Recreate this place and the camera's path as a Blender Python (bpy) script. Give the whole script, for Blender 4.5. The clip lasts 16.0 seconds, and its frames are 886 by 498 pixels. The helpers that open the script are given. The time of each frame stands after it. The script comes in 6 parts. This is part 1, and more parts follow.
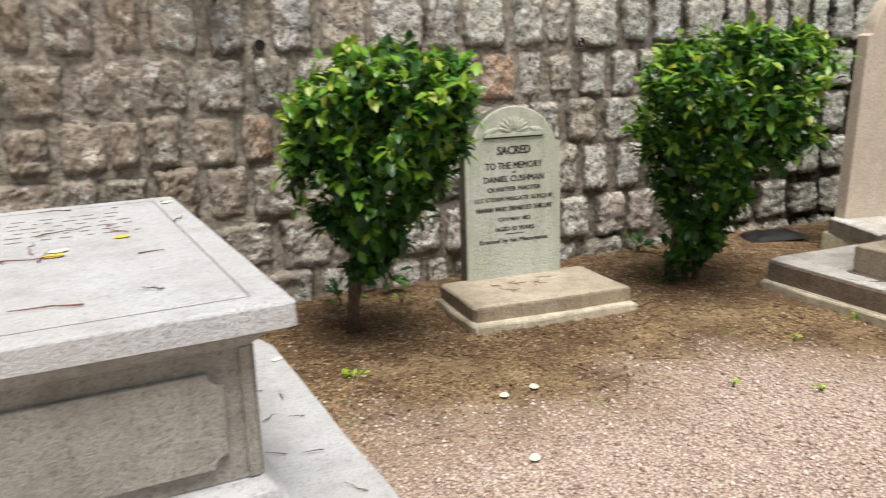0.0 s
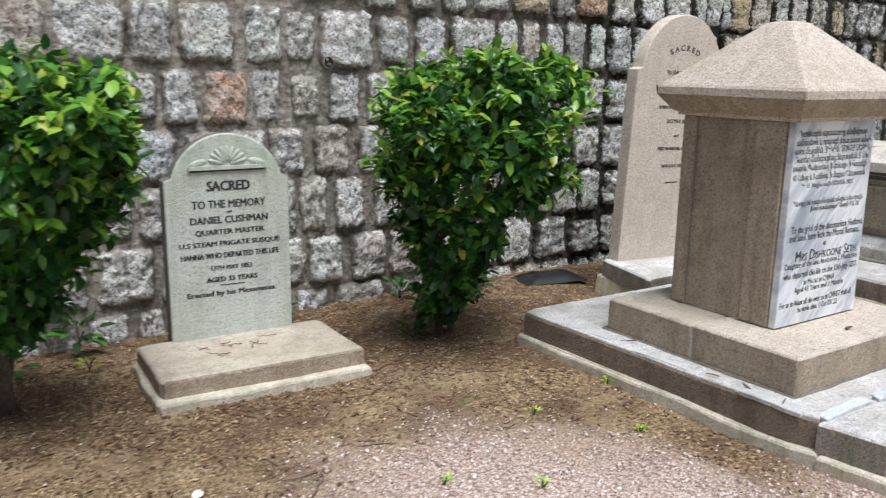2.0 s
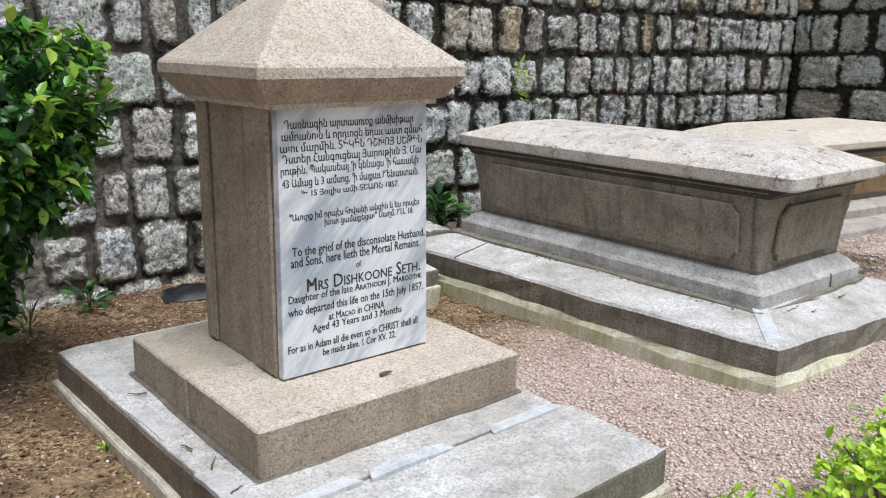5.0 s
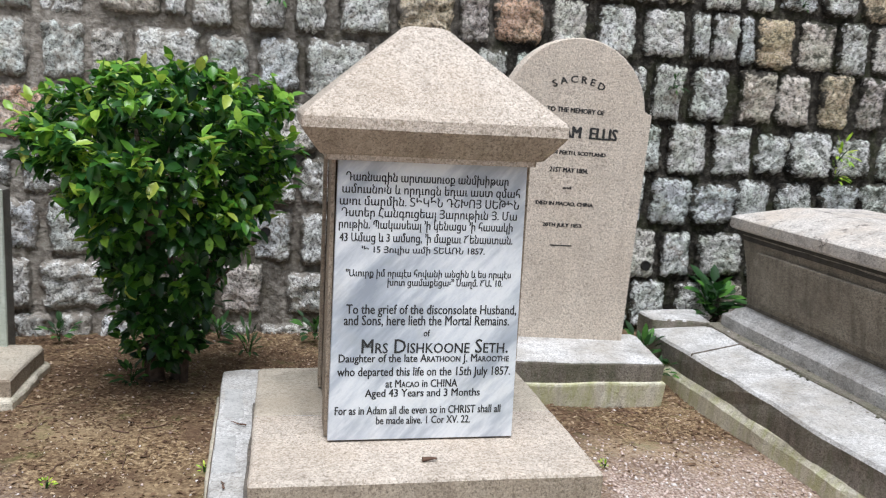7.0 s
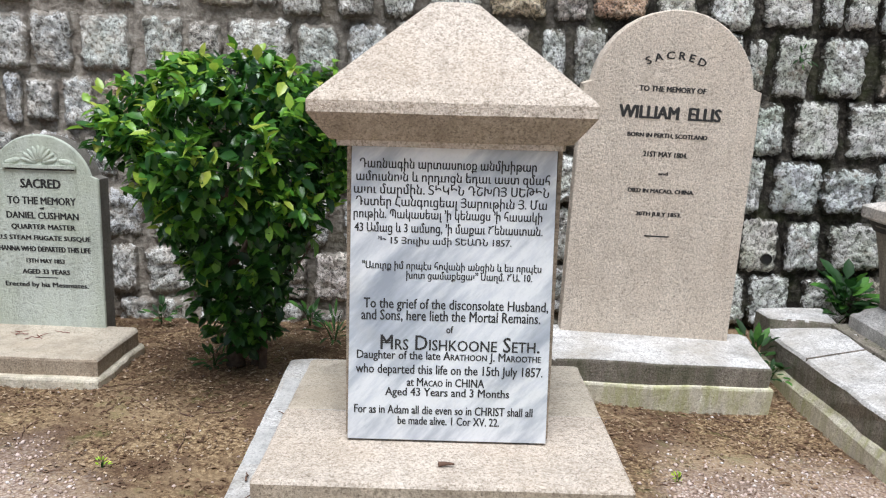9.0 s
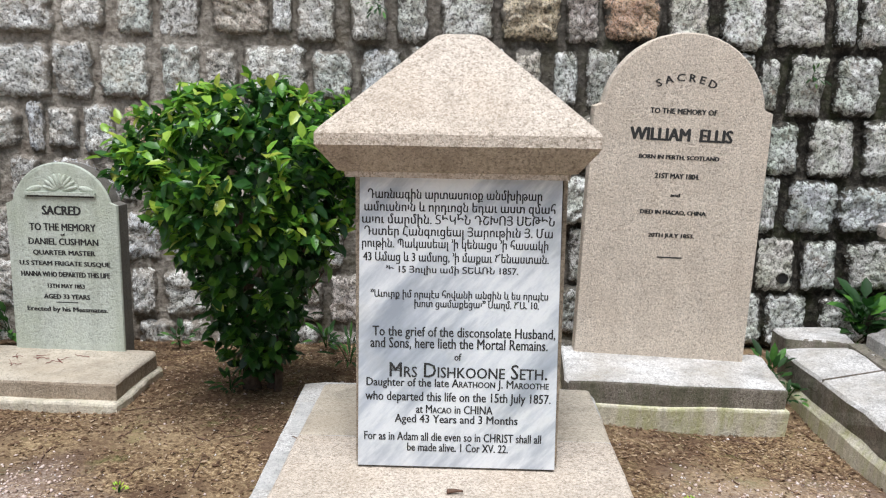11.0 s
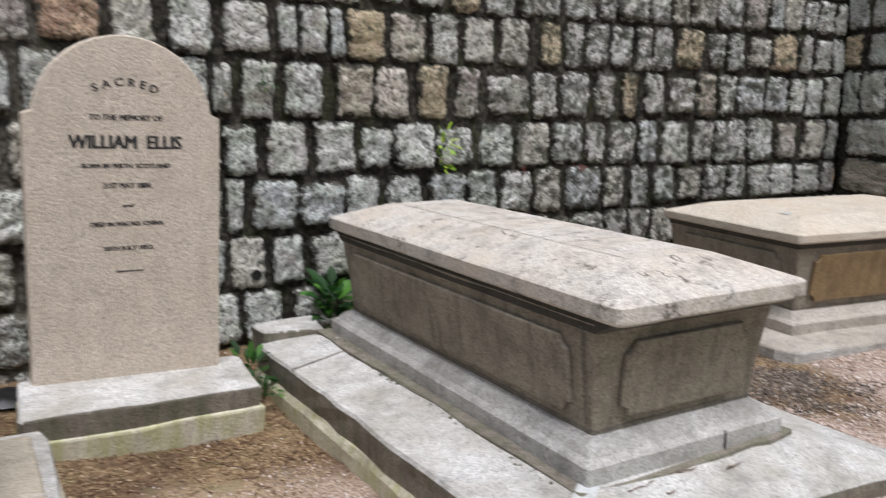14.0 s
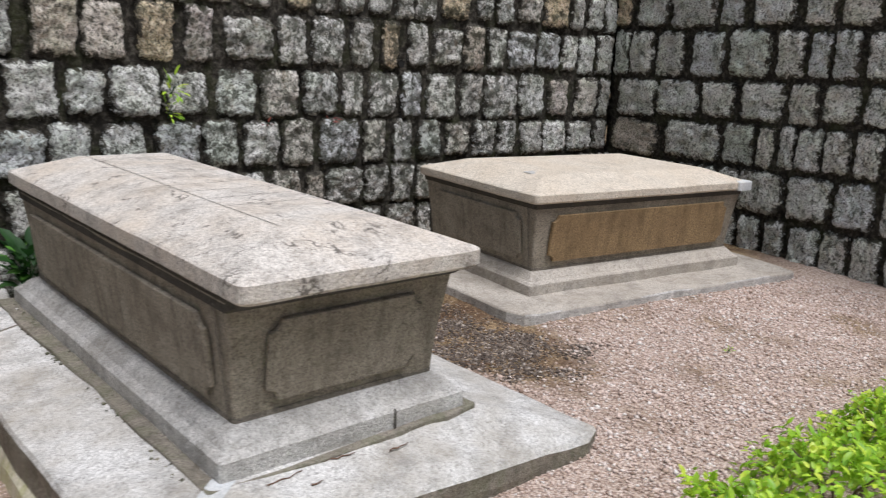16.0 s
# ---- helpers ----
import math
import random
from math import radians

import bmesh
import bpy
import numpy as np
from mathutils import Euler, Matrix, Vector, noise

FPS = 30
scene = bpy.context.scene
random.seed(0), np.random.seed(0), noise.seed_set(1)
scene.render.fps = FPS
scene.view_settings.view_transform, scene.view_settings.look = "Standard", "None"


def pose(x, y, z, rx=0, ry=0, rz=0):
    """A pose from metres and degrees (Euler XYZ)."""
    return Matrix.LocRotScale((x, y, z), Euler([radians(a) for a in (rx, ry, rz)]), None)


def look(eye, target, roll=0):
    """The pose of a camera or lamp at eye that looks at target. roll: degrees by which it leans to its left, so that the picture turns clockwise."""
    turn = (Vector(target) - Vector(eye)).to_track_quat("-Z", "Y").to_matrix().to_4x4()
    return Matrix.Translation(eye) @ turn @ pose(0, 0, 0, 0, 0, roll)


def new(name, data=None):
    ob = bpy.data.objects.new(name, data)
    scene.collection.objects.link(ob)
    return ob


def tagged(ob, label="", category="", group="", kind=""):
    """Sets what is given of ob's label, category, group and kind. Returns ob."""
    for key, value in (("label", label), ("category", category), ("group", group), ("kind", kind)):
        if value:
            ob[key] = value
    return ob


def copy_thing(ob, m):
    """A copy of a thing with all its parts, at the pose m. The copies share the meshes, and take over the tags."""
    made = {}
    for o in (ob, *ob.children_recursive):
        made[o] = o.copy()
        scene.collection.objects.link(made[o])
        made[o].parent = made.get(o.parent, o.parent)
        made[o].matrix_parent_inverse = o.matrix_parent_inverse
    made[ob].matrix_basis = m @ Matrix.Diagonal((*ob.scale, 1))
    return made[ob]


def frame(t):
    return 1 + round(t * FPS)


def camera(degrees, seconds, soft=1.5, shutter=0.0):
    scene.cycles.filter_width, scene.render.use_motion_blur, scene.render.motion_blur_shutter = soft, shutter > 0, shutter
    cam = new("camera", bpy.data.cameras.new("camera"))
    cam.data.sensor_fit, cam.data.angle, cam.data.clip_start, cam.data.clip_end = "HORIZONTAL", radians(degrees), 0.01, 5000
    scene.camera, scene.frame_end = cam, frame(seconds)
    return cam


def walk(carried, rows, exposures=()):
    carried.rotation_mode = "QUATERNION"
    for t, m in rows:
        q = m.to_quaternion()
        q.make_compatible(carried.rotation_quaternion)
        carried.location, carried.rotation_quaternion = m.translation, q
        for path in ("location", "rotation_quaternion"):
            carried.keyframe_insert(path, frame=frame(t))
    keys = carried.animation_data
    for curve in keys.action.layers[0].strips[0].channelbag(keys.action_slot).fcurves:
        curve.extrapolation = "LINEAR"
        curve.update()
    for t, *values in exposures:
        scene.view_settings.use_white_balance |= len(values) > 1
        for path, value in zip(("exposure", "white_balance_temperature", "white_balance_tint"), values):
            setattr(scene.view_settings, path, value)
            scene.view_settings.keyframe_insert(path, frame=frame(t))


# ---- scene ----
cam = camera(56.8, 16.0, soft=1.15, shutter=0.4)
PATH = [
    (0, (-4.259, -2.364, 1.425), (-3.51, -0.569, 0.957), -1.8),
    (0.5, (-4.089, -2.247, 1.419), (-3.171, -0.534, 0.945), -1.5),
    (1, (-3.805, -2.204, 1.416), (-2.812, -0.528, 0.964), 1.2),
    (1.5, (-3.603, -2.135, 1.421), (-2.552, -0.492, 0.976), 1.1),
    (2, (-3.361, -2.027, 1.425), (-2.282, -0.399, 0.997), 0.8),
    (2.5, (-3.097, -1.997, 1.42), (-1.919, -0.439, 0.99), 0.7),
    (3, (-2.757, -2.062, 1.425), (-1.499, -0.573, 0.98), 1.0),
    (3.5, (-2.443, -2.136, 1.434), (-1.104, -0.719, 0.99), -0.7),
    (3.7, (-2.288, -2.097, 1.418), (-0.909, -0.721, 0.965), -0.5),
    (5.8, (-1.084, -2.378, 1.422), (-0.131, -0.679, 0.967), 2.3),
    (6, (-0.966, -2.383, 1.408), (-0.12, -0.624, 0.975), 2.7),
    (6.5, (-0.7, -2.423, 1.404), (-0.123, -0.545, 1.029), 3.2),
    (7, (-0.452, -2.452, 1.403), (-0.066, -0.519, 1.062), 3.1),
    (7.5, (-0.318, -2.408, 1.393), (-0.061, -0.455, 1.047), 1.6),
    (8, (-0.188, -2.296, 1.391), (-0.062, -0.335, 1.021), 3.3),
    (8.5, (-0.094, -2.3, 1.409), (-0.039, -0.341, 1.01), 2.7),
    (9, (-0.023, -2.324, 1.4), (-0.026, -0.361, 1.014), 1.6),
    (11.3, (0.016, -2.346, 1.447), (-0.039, -0.377, 1.102), 0.9),
    (11.5, (0.01, -2.337, 1.447), (0.029, -0.366, 1.107), 0.8),
    (12, (0.059, -2.329, 1.496), (0.343, -0.374, 1.182), 0.8),
    (12.5, (0.122, -2.337, 1.479), (0.591, -0.409, 1.225), 1.5),
    (13, (0.145, -2.344, 1.526), (0.774, -0.46, 1.286), 1.9),
    (13.5, (0.213, -2.359, 1.53), (1.014, -0.544, 1.278), 1.0),
    (14, (0.351, -2.329, 1.508), (1.365, -0.642, 1.156), 0.6),
    (14.5, (0.526, -2.285, 1.497), (1.681, -0.707, 1.082), 1.9),
    (15, (0.684, -2.282, 1.491), (1.915, -0.763, 1.069), 1.7),
    (15.5, (0.872, -2.352, 1.503), (2.148, -0.876, 1.06), 2.4),
    (16, (1.095, -2.452, 1.524), (2.407, -1.015, 1.064), 3.0),
]
walk(cam, [(t, look(eye, target, roll)) for t, eye, target, roll in PATH],
     exposures=[(0, 0.28, 6950, 10), (1.2, 0.33, 6250, 10), (2.5, 0.24, 6000, 10), (3.5, 0.14, 6050, 10), (6, 0.19, 5950, 10), (9, 0.32, 6000, 10), (12.5, 0.28, 6150, 10), (13.5, 0.1, 6150, 10), (14.5, 0.02, 6250, 13), (16, -0.02, 6200, 12)])

# ---- light and sky ----
SUN_ELEV, SUN_AZ = 69.0, 184.0  # degrees; azimuth clockwise from +y
world = bpy.data.worlds.new("overcast_sky")
scene.world = world
world.use_nodes = True
wn = world.node_tree.nodes
sky = wn.new("ShaderNodeTexSky")
sky.sky_type = "NISHITA"
sky.sun_disc = False
sky.sun_elevation, sky.sun_rotation = radians(SUN_ELEV), radians(SUN_AZ)
sky.dust_density = 4.0
sky.ozone_density = 0.6
soft_sky = wn.new("ShaderNodeMixRGB")
soft_sky.inputs["Fac"].default_value = 0.72
soft_sky.inputs["Color2"].default_value = (7.0, 7.8, 8.6, 1)
world.node_tree.links.new(sky.outputs["Color"], soft_sky.inputs["Color1"])
world.node_tree.links.new(soft_sky.outputs["Color"], wn["Background"].inputs["Color"])
wn["Background"].inputs["Strength"].default_value = 0.055
sun_data = bpy.data.lights.new("sun", "SUN")
sun_data.energy, sun_data.angle, sun_data.color = 3.95, radians(32), (1.0, 0.985, 0.97)
sun = new("sun", sun_data)
_az, _el = radians(SUN_AZ), radians(SUN_ELEV)
sun.matrix_world = look((20 * math.sin(_az) * math.cos(_el), 20 * math.cos(_az) * math.cos(_el), 20 * math.sin(_el)), (0, 0, 0))

# ---- materials ----


def material(name):
    m = bpy.data.materials.new(name)
    m.use_nodes = True
    return m, m.node_tree.nodes, m.node_tree.links, m.node_tree.nodes["Principled BSDF"]


def coords(nodes, links, scale=1.0, world_space=True):
    """Texture coordinates in metres."""
    if world_space:
        src = nodes.new("ShaderNodeNewGeometry").outputs["Position"]
    else:
        src = nodes.new("ShaderNodeTexCoord").outputs["Object"]
    return src


def noise_tex(nodes, links, vec, scale, detail=4.0, rough=0.6):
    n = nodes.new("ShaderNodeTexNoise")
    n.inputs["Scale"].default_value = scale
    n.inputs["Detail"].default_value = detail
    n.inputs["Roughness"].default_value = rough
    links.new(vec, n.inputs["Vector"])
    return n.outputs["Fac"]


def ramp(nodes, links, fac, stops, interpolation="LINEAR"):
    r = nodes.new("ShaderNodeValToRGB")
    r.color_ramp.interpolation = interpolation
    e = r.color_ramp.elements
    while len(e) < len(stops):
        e.new(0.5)
    for k, (p, c) in enumerate(stops):
        e[k].position = p
        e[k].color = (*c, 1) if len(c) == 3 else c
    links.new(fac, r.inputs["Fac"])
    return r.outputs["Color"]


def mix(nodes, links, fac, a, b, mode="MIX"):
    n = nodes.new("ShaderNodeMixRGB")
    n.blend_type = mode
    for sock, v in (("Fac", fac), ("Color1", a), ("Color2", b)):
        if isinstance(v, (int, float)):
            n.inputs[sock].default_value = v
        elif isinstance(v, tuple):
            n.inputs[sock].default_value = (*v, 1)
        else:
            links.new(v, n.inputs[sock])
    return n.outputs["Color"]


def grey(v):
    return (v, v, v)


def bump(nodes, links, bsdf, heights):
    """Chains bumps of (height socket, strength, distance)."""
    last = None
    for h, strength, dist in heights:
        b = nodes.new("ShaderNodeBump")
        b.inputs["Strength"].default_value = strength
        b.inputs["Distance"].default_value = dist
        links.new(h, b.inputs["Height"])
        if last:
            links.new(last, b.inputs["Normal"])
        last = b.outputs["Normal"]
    links.new(last, bsdf.inputs["Normal"])


def scaled(nodes, links, vec, s):
    m = nodes.new("ShaderNodeMapping")
    m.inputs["Scale"].default_value = s
    links.new(vec, m.inputs["Vector"])
    return m.outputs["Vector"]


def granite(name, light, dark, stain, stain_amount=0.5, speck=1.0, rough=0.85, streak=0.4, moss=None, moss_amount=0.3, grime=0.4, veins=0.0):
    """Worn granite: crystal specks, soft blotches, run-off streaks and stains."""
    m, n, l, b = material(name)
    v = coords(n, l)
    crystal = n.new("ShaderNodeTexVoronoi")
    crystal.inputs["Scale"].default_value = 150
    l.new(v, crystal.inputs["Vector"])
    grain = noise_tex(n, l, v, 210, 3, 0.7)
    mid = noise_tex(n, l, v, 70, 4, 0.7)
    big = noise_tex(n, l, v, 3.2, 6, 0.62)
    bright = tuple(min(0.9, c * 1.13) for c in light)
    half = tuple(0.35 * p + 0.65 * q for p, q in zip(dark, light))
    col = ramp(n, l, crystal.outputs["Color"], [(0.0, tuple(0.25 * q + 0.75 * p for p, q in zip(dark, light)) if speck > 0.4 else half), (0.22, half), (0.5, light), (0.8, bright if speck > 0.4 else light)])
    col = mix(n, l, ramp(n, l, grain, [(0.34, grey(0.6)), (0.52, grey(0))]), col, dark)
    col = mix(n, l, ramp(n, l, mid, [(0.34, grey(0.65)), (0.47, grey(0))]), col, tuple(c * 0.62 for c in dark))
    col = mix(n, l, ramp(n, l, big, [(0.40, grey(0)), (0.68, grey(stain_amount))]), col, stain)
    if speck > 0.55:
        flecks = noise_tex(n, l, v, 150, 3, 0.6)
        col = mix(n, l, ramp(n, l, flecks, [(0.34, grey(0.6)), (0.42, grey(0))]), col, tuple(c * 0.42 for c in dark))
        col = mix(n, l, ramp(n, l, noise_tex(n, l, v, 120, 3, 0.6), [(0.56, grey(0)), (0.66, grey(0.6))]), col, bright)
    mott = noise_tex(n, l, v, 7, 9, 0.78)
    col = mix(n, l, ramp(n, l, mott, [(0.34, grey(grime)), (0.52, grey(0))]), col, tuple(c * 0.6 for c in dark))
    if veins:
        line = n.new("ShaderNodeMath")
        line.operation = "SUBTRACT"
        line.inputs[1].default_value = 0.5
        l.new(noise_tex(n, l, v, 2.6, 6, 0.58), line.inputs[0])
        away = n.new("ShaderNodeMath")
        away.operation = "ABSOLUTE"
        l.new(line.outputs[0], away.inputs[0])
        broken = ramp(n, l, noise_tex(n, l, v, 9, 3, 0.6), [(0.46, grey(0)), (0.6, grey(veins))])
        col = mix(n, l, mix(n, l, 1.0, broken, ramp(n, l, away.outputs[0], [(0.003, grey(1)), (0.011, grey(0))]), "MULTIPLY"), col, tuple(c * 0.4 for c in dark))
    run = noise_tex(n, l, scaled(n, l, v, (9, 9, 0.9)), 1.6, 5, 0.6)
    col = mix(n, l, ramp(n, l, run, [(0.5, grey(0)), (0.72, grey(streak))]), col, tuple(c * 0.5 for c in stain))
    if moss:
        mo = noise_tex(n, l, scaled(n, l, v, (1.5, 1.5, 0.35)), 7.5, 6, 0.7)
        col = mix(n, l, ramp(n, l, mo, [(0.46, grey(0)), (0.60, grey(moss_amount))]), col, moss)
    l.new(col, b.inputs["Base Color"])
    b.inputs["Roughness"].default_value = rough
    b.inputs["Specular IOR Level"].default_value = 0.3
    bump(n, l, b, [(big, 0.3, 0.02), (mid, 0.7, 0.010), (grain, 0.6, 0.004)])
    return m


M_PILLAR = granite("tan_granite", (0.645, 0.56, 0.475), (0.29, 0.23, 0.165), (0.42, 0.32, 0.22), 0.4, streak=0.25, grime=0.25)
# Tan granite darkened: shade of upright sides painted in with brown stains.
M_SHAFT = granite("brown_stained_shaded_granite", (0.45, 0.37, 0.28), (0.20, 0.155, 0.11), (0.27, 0.20, 0.135), 0.5, streak=0.45, grime=0.35)
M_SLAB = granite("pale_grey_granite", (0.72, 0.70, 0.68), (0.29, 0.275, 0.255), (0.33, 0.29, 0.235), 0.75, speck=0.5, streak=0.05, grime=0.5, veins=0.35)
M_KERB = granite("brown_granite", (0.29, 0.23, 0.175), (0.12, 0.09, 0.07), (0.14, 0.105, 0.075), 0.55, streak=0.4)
# Grimy, mossy slab edge, with the shade of upright faces put into its colour.
M_EDGE = granite("grimy_shaded_edge_granite", (0.34, 0.30, 0.25), (0.11, 0.095, 0.075), (0.13, 0.11, 0.085), 0.6, speck=0.6, streak=0.5, moss=(0.10, 0.12, 0.05), moss_amount=0.35)
M_GROOVE = granite("grime_in_grooves", (0.29, 0.25, 0.205), (0.05, 0.045, 0.038), (0.08, 0.07, 0.055), 0.5, speck=0.2)
M_DULL = granite("dull_grey_granite", (0.54, 0.49, 0.43), (0.24, 0.21, 0.18), (0.34, 0.29, 0.235), 0.6, speck=0.5, streak=0.2, grime=0.5)
# Near-black for the painted shade under the lids and a plinth crack.
M_SHADE_CRACK = granite("shade_and_crack_granite", (0.10, 0.088, 0.072), (0.04, 0.036, 0.03), (0.06, 0.052, 0.042), 0.5, speck=0.2)
M_TOMB = granite("grey_brown_granite", (0.40, 0.348, 0.275), (0.14, 0.118, 0.09), (0.17, 0.14, 0.105), 0.55, streak=0.55, grime=0.5)
M_PLINTH = granite("grey_plinth_granite", (0.68, 0.655, 0.63), (0.27, 0.255, 0.235), (0.27, 0.24, 0.20), 0.55, speck=0.5, streak=0.35, grime=0.5)
M_LID = granite("weathered_lid_granite", (0.71, 0.66, 0.605), (0.29, 0.25, 0.215), (0.56, 0.45, 0.34), 0.55, streak=0.0, grime=0.55, veins=0.95)
M_TANLID = granite("yellowish_lid_granite", (0.70, 0.625, 0.53), (0.32, 0.265, 0.20), (0.58, 0.47, 0.35), 0.5, streak=0.0, grime=0.25, veins=0.3)
M_OCHRE = granite("ochre_stained_granite", (0.36, 0.245, 0.125), (0.16, 0.105, 0.06), (0.19, 0.12, 0.06), 0.6, streak=0.6)
M_ELLIS = granite("buff_granite", (0.70, 0.61, 0.51), (0.40, 0.33, 0.26), (0.58, 0.475, 0.37), 0.35, streak=0.18, grime=0.2)
M_CUSH = granite("grey_green_sandstone", (0.58, 0.615, 0.545), (0.45, 0.475, 0.42), (0.45, 0.49, 0.35), 0.55, speck=0.3, streak=0.3, rough=0.9, grime=0.25)
M_CUSHSIDE = granite("dark_sandstone", (0.20, 0.185, 0.16), (0.11, 0.10, 0.09), (0.12, 0.11, 0.09), 0.5, speck=0.2)
M_CUSHBASE = granite("grey_brown_base_stone", (0.60, 0.53, 0.43), (0.30, 0.25, 0.19), (0.42, 0.34, 0.25), 0.6, speck=0.3, streak=0.2, grime=0.5)
M_GREYTOMB = granite("grey_stone", (0.585, 0.60, 0.63), (0.40, 0.405, 0.415), (0.46, 0.44, 0.42), 0.5, speck=0.3, streak=0.1, grime=0.35)
M_GREYBODY = granite("grimy_grey_stone", (0.40, 0.385, 0.35), (0.20, 0.19, 0.17), (0.25, 0.235, 0.19), 0.6, speck=0.2, streak=0.2, grime=0.45)
M_FOOTING = granite("mossy_lime_mortar", (0.84, 0.80, 0.66), (0.50, 0.42, 0.32), (0.46, 0.42, 0.28), 0.4, speck=0.2, streak=0.4, moss=(0.40, 0.41, 0.12), moss_amount=0.5, grime=0.25)
M_CREAM = granite("cream_lime_mortar", (0.80, 0.725, 0.59), (0.46, 0.41, 0.33), (0.42, 0.35, 0.25), 0.5, speck=0.2, streak=0.35, moss=(0.25, 0.25, 0.10), moss_amount=0.25)
M_JOINT = granite("white_joint_mortar", (0.62, 0.60, 0.57), (0.42, 0.41, 0.40), (0.28, 0.27, 0.26), 0.5, speck=0.2)
M_STRIP = granite("bluish_joint_marble", (0.66, 0.68, 0.70), (0.42, 0.45, 0.48), (0.62, 0.60, 0.57), 0.8, speck=0.2, grime=0.6)


def marble():
    m, n, l, b = material("veined_white_marble")
    v = coords(n, l, world_space=False)
    turn = n.new("ShaderNodeMapping")
    turn.inputs["Rotation"].default_value = (0, radians(48), 0)
    l.new(v, turn.inputs["Vector"])
    turn = n.new("ShaderNodeMapping")
    turn.inputs["Scale"].default_value = (0.62, 1.0, 2.5)
    l.new(n["Mapping"].outputs["Vector"], turn.inputs["Vector"])
    big = noise_tex(n, l, turn.outputs["Vector"], 2.6, 7, 0.62)
    fine = noise_tex(n, l, turn.outputs["Vector"], 13, 6, 0.65)
    dust = noise_tex(n, l, v, 120, 3, 0.6)
    col = ramp(n, l, big, [(0.37, (0.31, 0.34, 0.385)), (0.46, (0.47, 0.50, 0.54)), (0.55, (0.74, 0.755, 0.77)), (0.8, (0.84, 0.84, 0.83))])
    col = mix(n, l, ramp(n, l, fine, [(0.50, grey(0)), (0.70, grey(0.45))]), col, (0.44, 0.48, 0.55))
    col = mix(n, l, ramp(n, l, dust, [(0.5, grey(0)), (0.75, grey(0.12))]), col, (0.35, 0.34, 0.31))
    stain = noise_tex(n, l, v, 5, 4, 0.6)
    col = mix(n, l, ramp(n, l, stain, [(0.55, grey(0)), (0.75, grey(0.2))]), col, (0.58, 0.52, 0.38))
    l.new(col, b.inputs["Base Color"])
    b.inputs["Roughness"].default_value = 0.42
    bump(n, l, b, [(dust, 0.12, 0.001)])
    return m


M_MARBLE = marble()


def plain(name, colour, rough=0.8, vary=0.25, scale=60.0, metallic=0.0, depth=0.002):
    m, n, l, b = material(name)
    v = coords(n, l)
    f = noise_tex(n, l, v, scale, 4, 0.6)
    col = ramp(n, l, f, [(0.3, tuple(c * (1 - vary) for c in colour)), (0.7, tuple(min(1.0, c * (1 + vary)) for c in colour))])
    l.new(col, b.inputs["Base Color"])
    b.inputs["Roughness"].default_value = rough
    b.inputs["Metallic"].default_value = metallic
    bump(n, l, b, [(f, 0.3, depth)])
    return m


M_INK = plain("black_letter_paint", (0.025, 0.024, 0.023), 0.7, 0.4, 300)
M_CORNICE_SHADOW = plain("cornice_shadow_paint", (0.06, 0.055, 0.05), 0.8, 0.4, 300)
M_CUT = plain("carved_line_dirt", (0.20, 0.18, 0.16), 0.9, 0.4, 200)
M_BAG = plain("black_plastic", (0.012, 0.012, 0.013), 0.35, 0.3, 30)
M_PETAL = plain("white_petal", (0.80, 0.78, 0.62), 0.55, 0.1, 80)
M_YELLOW = plain("yellow_petal", (0.75, 0.52, 0.06), 0.55, 0.2, 80)
M_TWIG = plain("dry_twig", (0.13, 0.075, 0.05), 0.9, 0.4, 90)
M_REDTWIG = plain("reddish_stalk", (0.19, 0.075, 0.06), 0.85, 0.4, 90)
M_BARK = plain("mottled_bark", (0.12, 0.085, 0.06), 0.9, 0.45, 45, depth=0.006)
M_VOID = plain("dark_hole", (0.01, 0.009, 0.008), 0.95, 0.3)


def leaf_material(name, dark, light, tip, shine=0.32):
    """Leaf colour varies leaf by leaf."""
    m, n, l, b = material(name)
    g = n.new("ShaderNodeNewGeometry")
    col = ramp(n, l, g.outputs["Random Per Island"], [(0.0, dark), (0.42, tuple((a + c) / 2 for a, c in zip(dark, light))), (0.72, light), (1.0, tip)])
    f = noise_tex(n, l, g.outputs["Position"], 45, 3, 0.6)
    col = mix(n, l, ramp(n, l, f, [(0.35, grey(0.35)), (0.6, grey(0))]), col, tuple(c * 0.55 for c in dark))
    l.new(col, b.inputs["Base Color"])
    b.inputs["Roughness"].default_value = shine
    b.inputs["Specular IOR Level"].default_value = 0.5
    thin = n.new("ShaderNodeBsdfTranslucent")
    l.new(mix(n, l, 0.5, col, light), thin.inputs["Color"])
    blend = n.new("ShaderNodeMixShader")
    blend.inputs["Fac"].default_value = 0.34
    out = n["Material Output"]
    l.new(b.outputs["BSDF"], blend.inputs[1])
    l.new(thin.outputs["BSDF"], blend.inputs[2])
    l.new(blend.outputs["Shader"], out.inputs["Surface"])
    return m


M_LEAF = leaf_material("glossy_green_leaf", (0.014, 0.055, 0.015), (0.055, 0.17, 0.028), (0.17, 0.37, 0.045), 0.3)
M_NEWLEAF = leaf_material("fresh_yellow_green_leaf", (0.08, 0.26, 0.028), (0.28, 0.50, 0.05), (0.56, 0.58, 0.10))
M_HEDGE = leaf_material("lime_green_leaf", (0.20, 0.42, 0.03), (0.54, 0.76, 0.06), (0.74, 0.82, 0.10), 0.45)
M_WEED = leaf_material("weed_leaf", (0.012, 0.04, 0.010), (0.04, 0.12, 0.02), (0.10, 0.26, 0.035), 0.65)
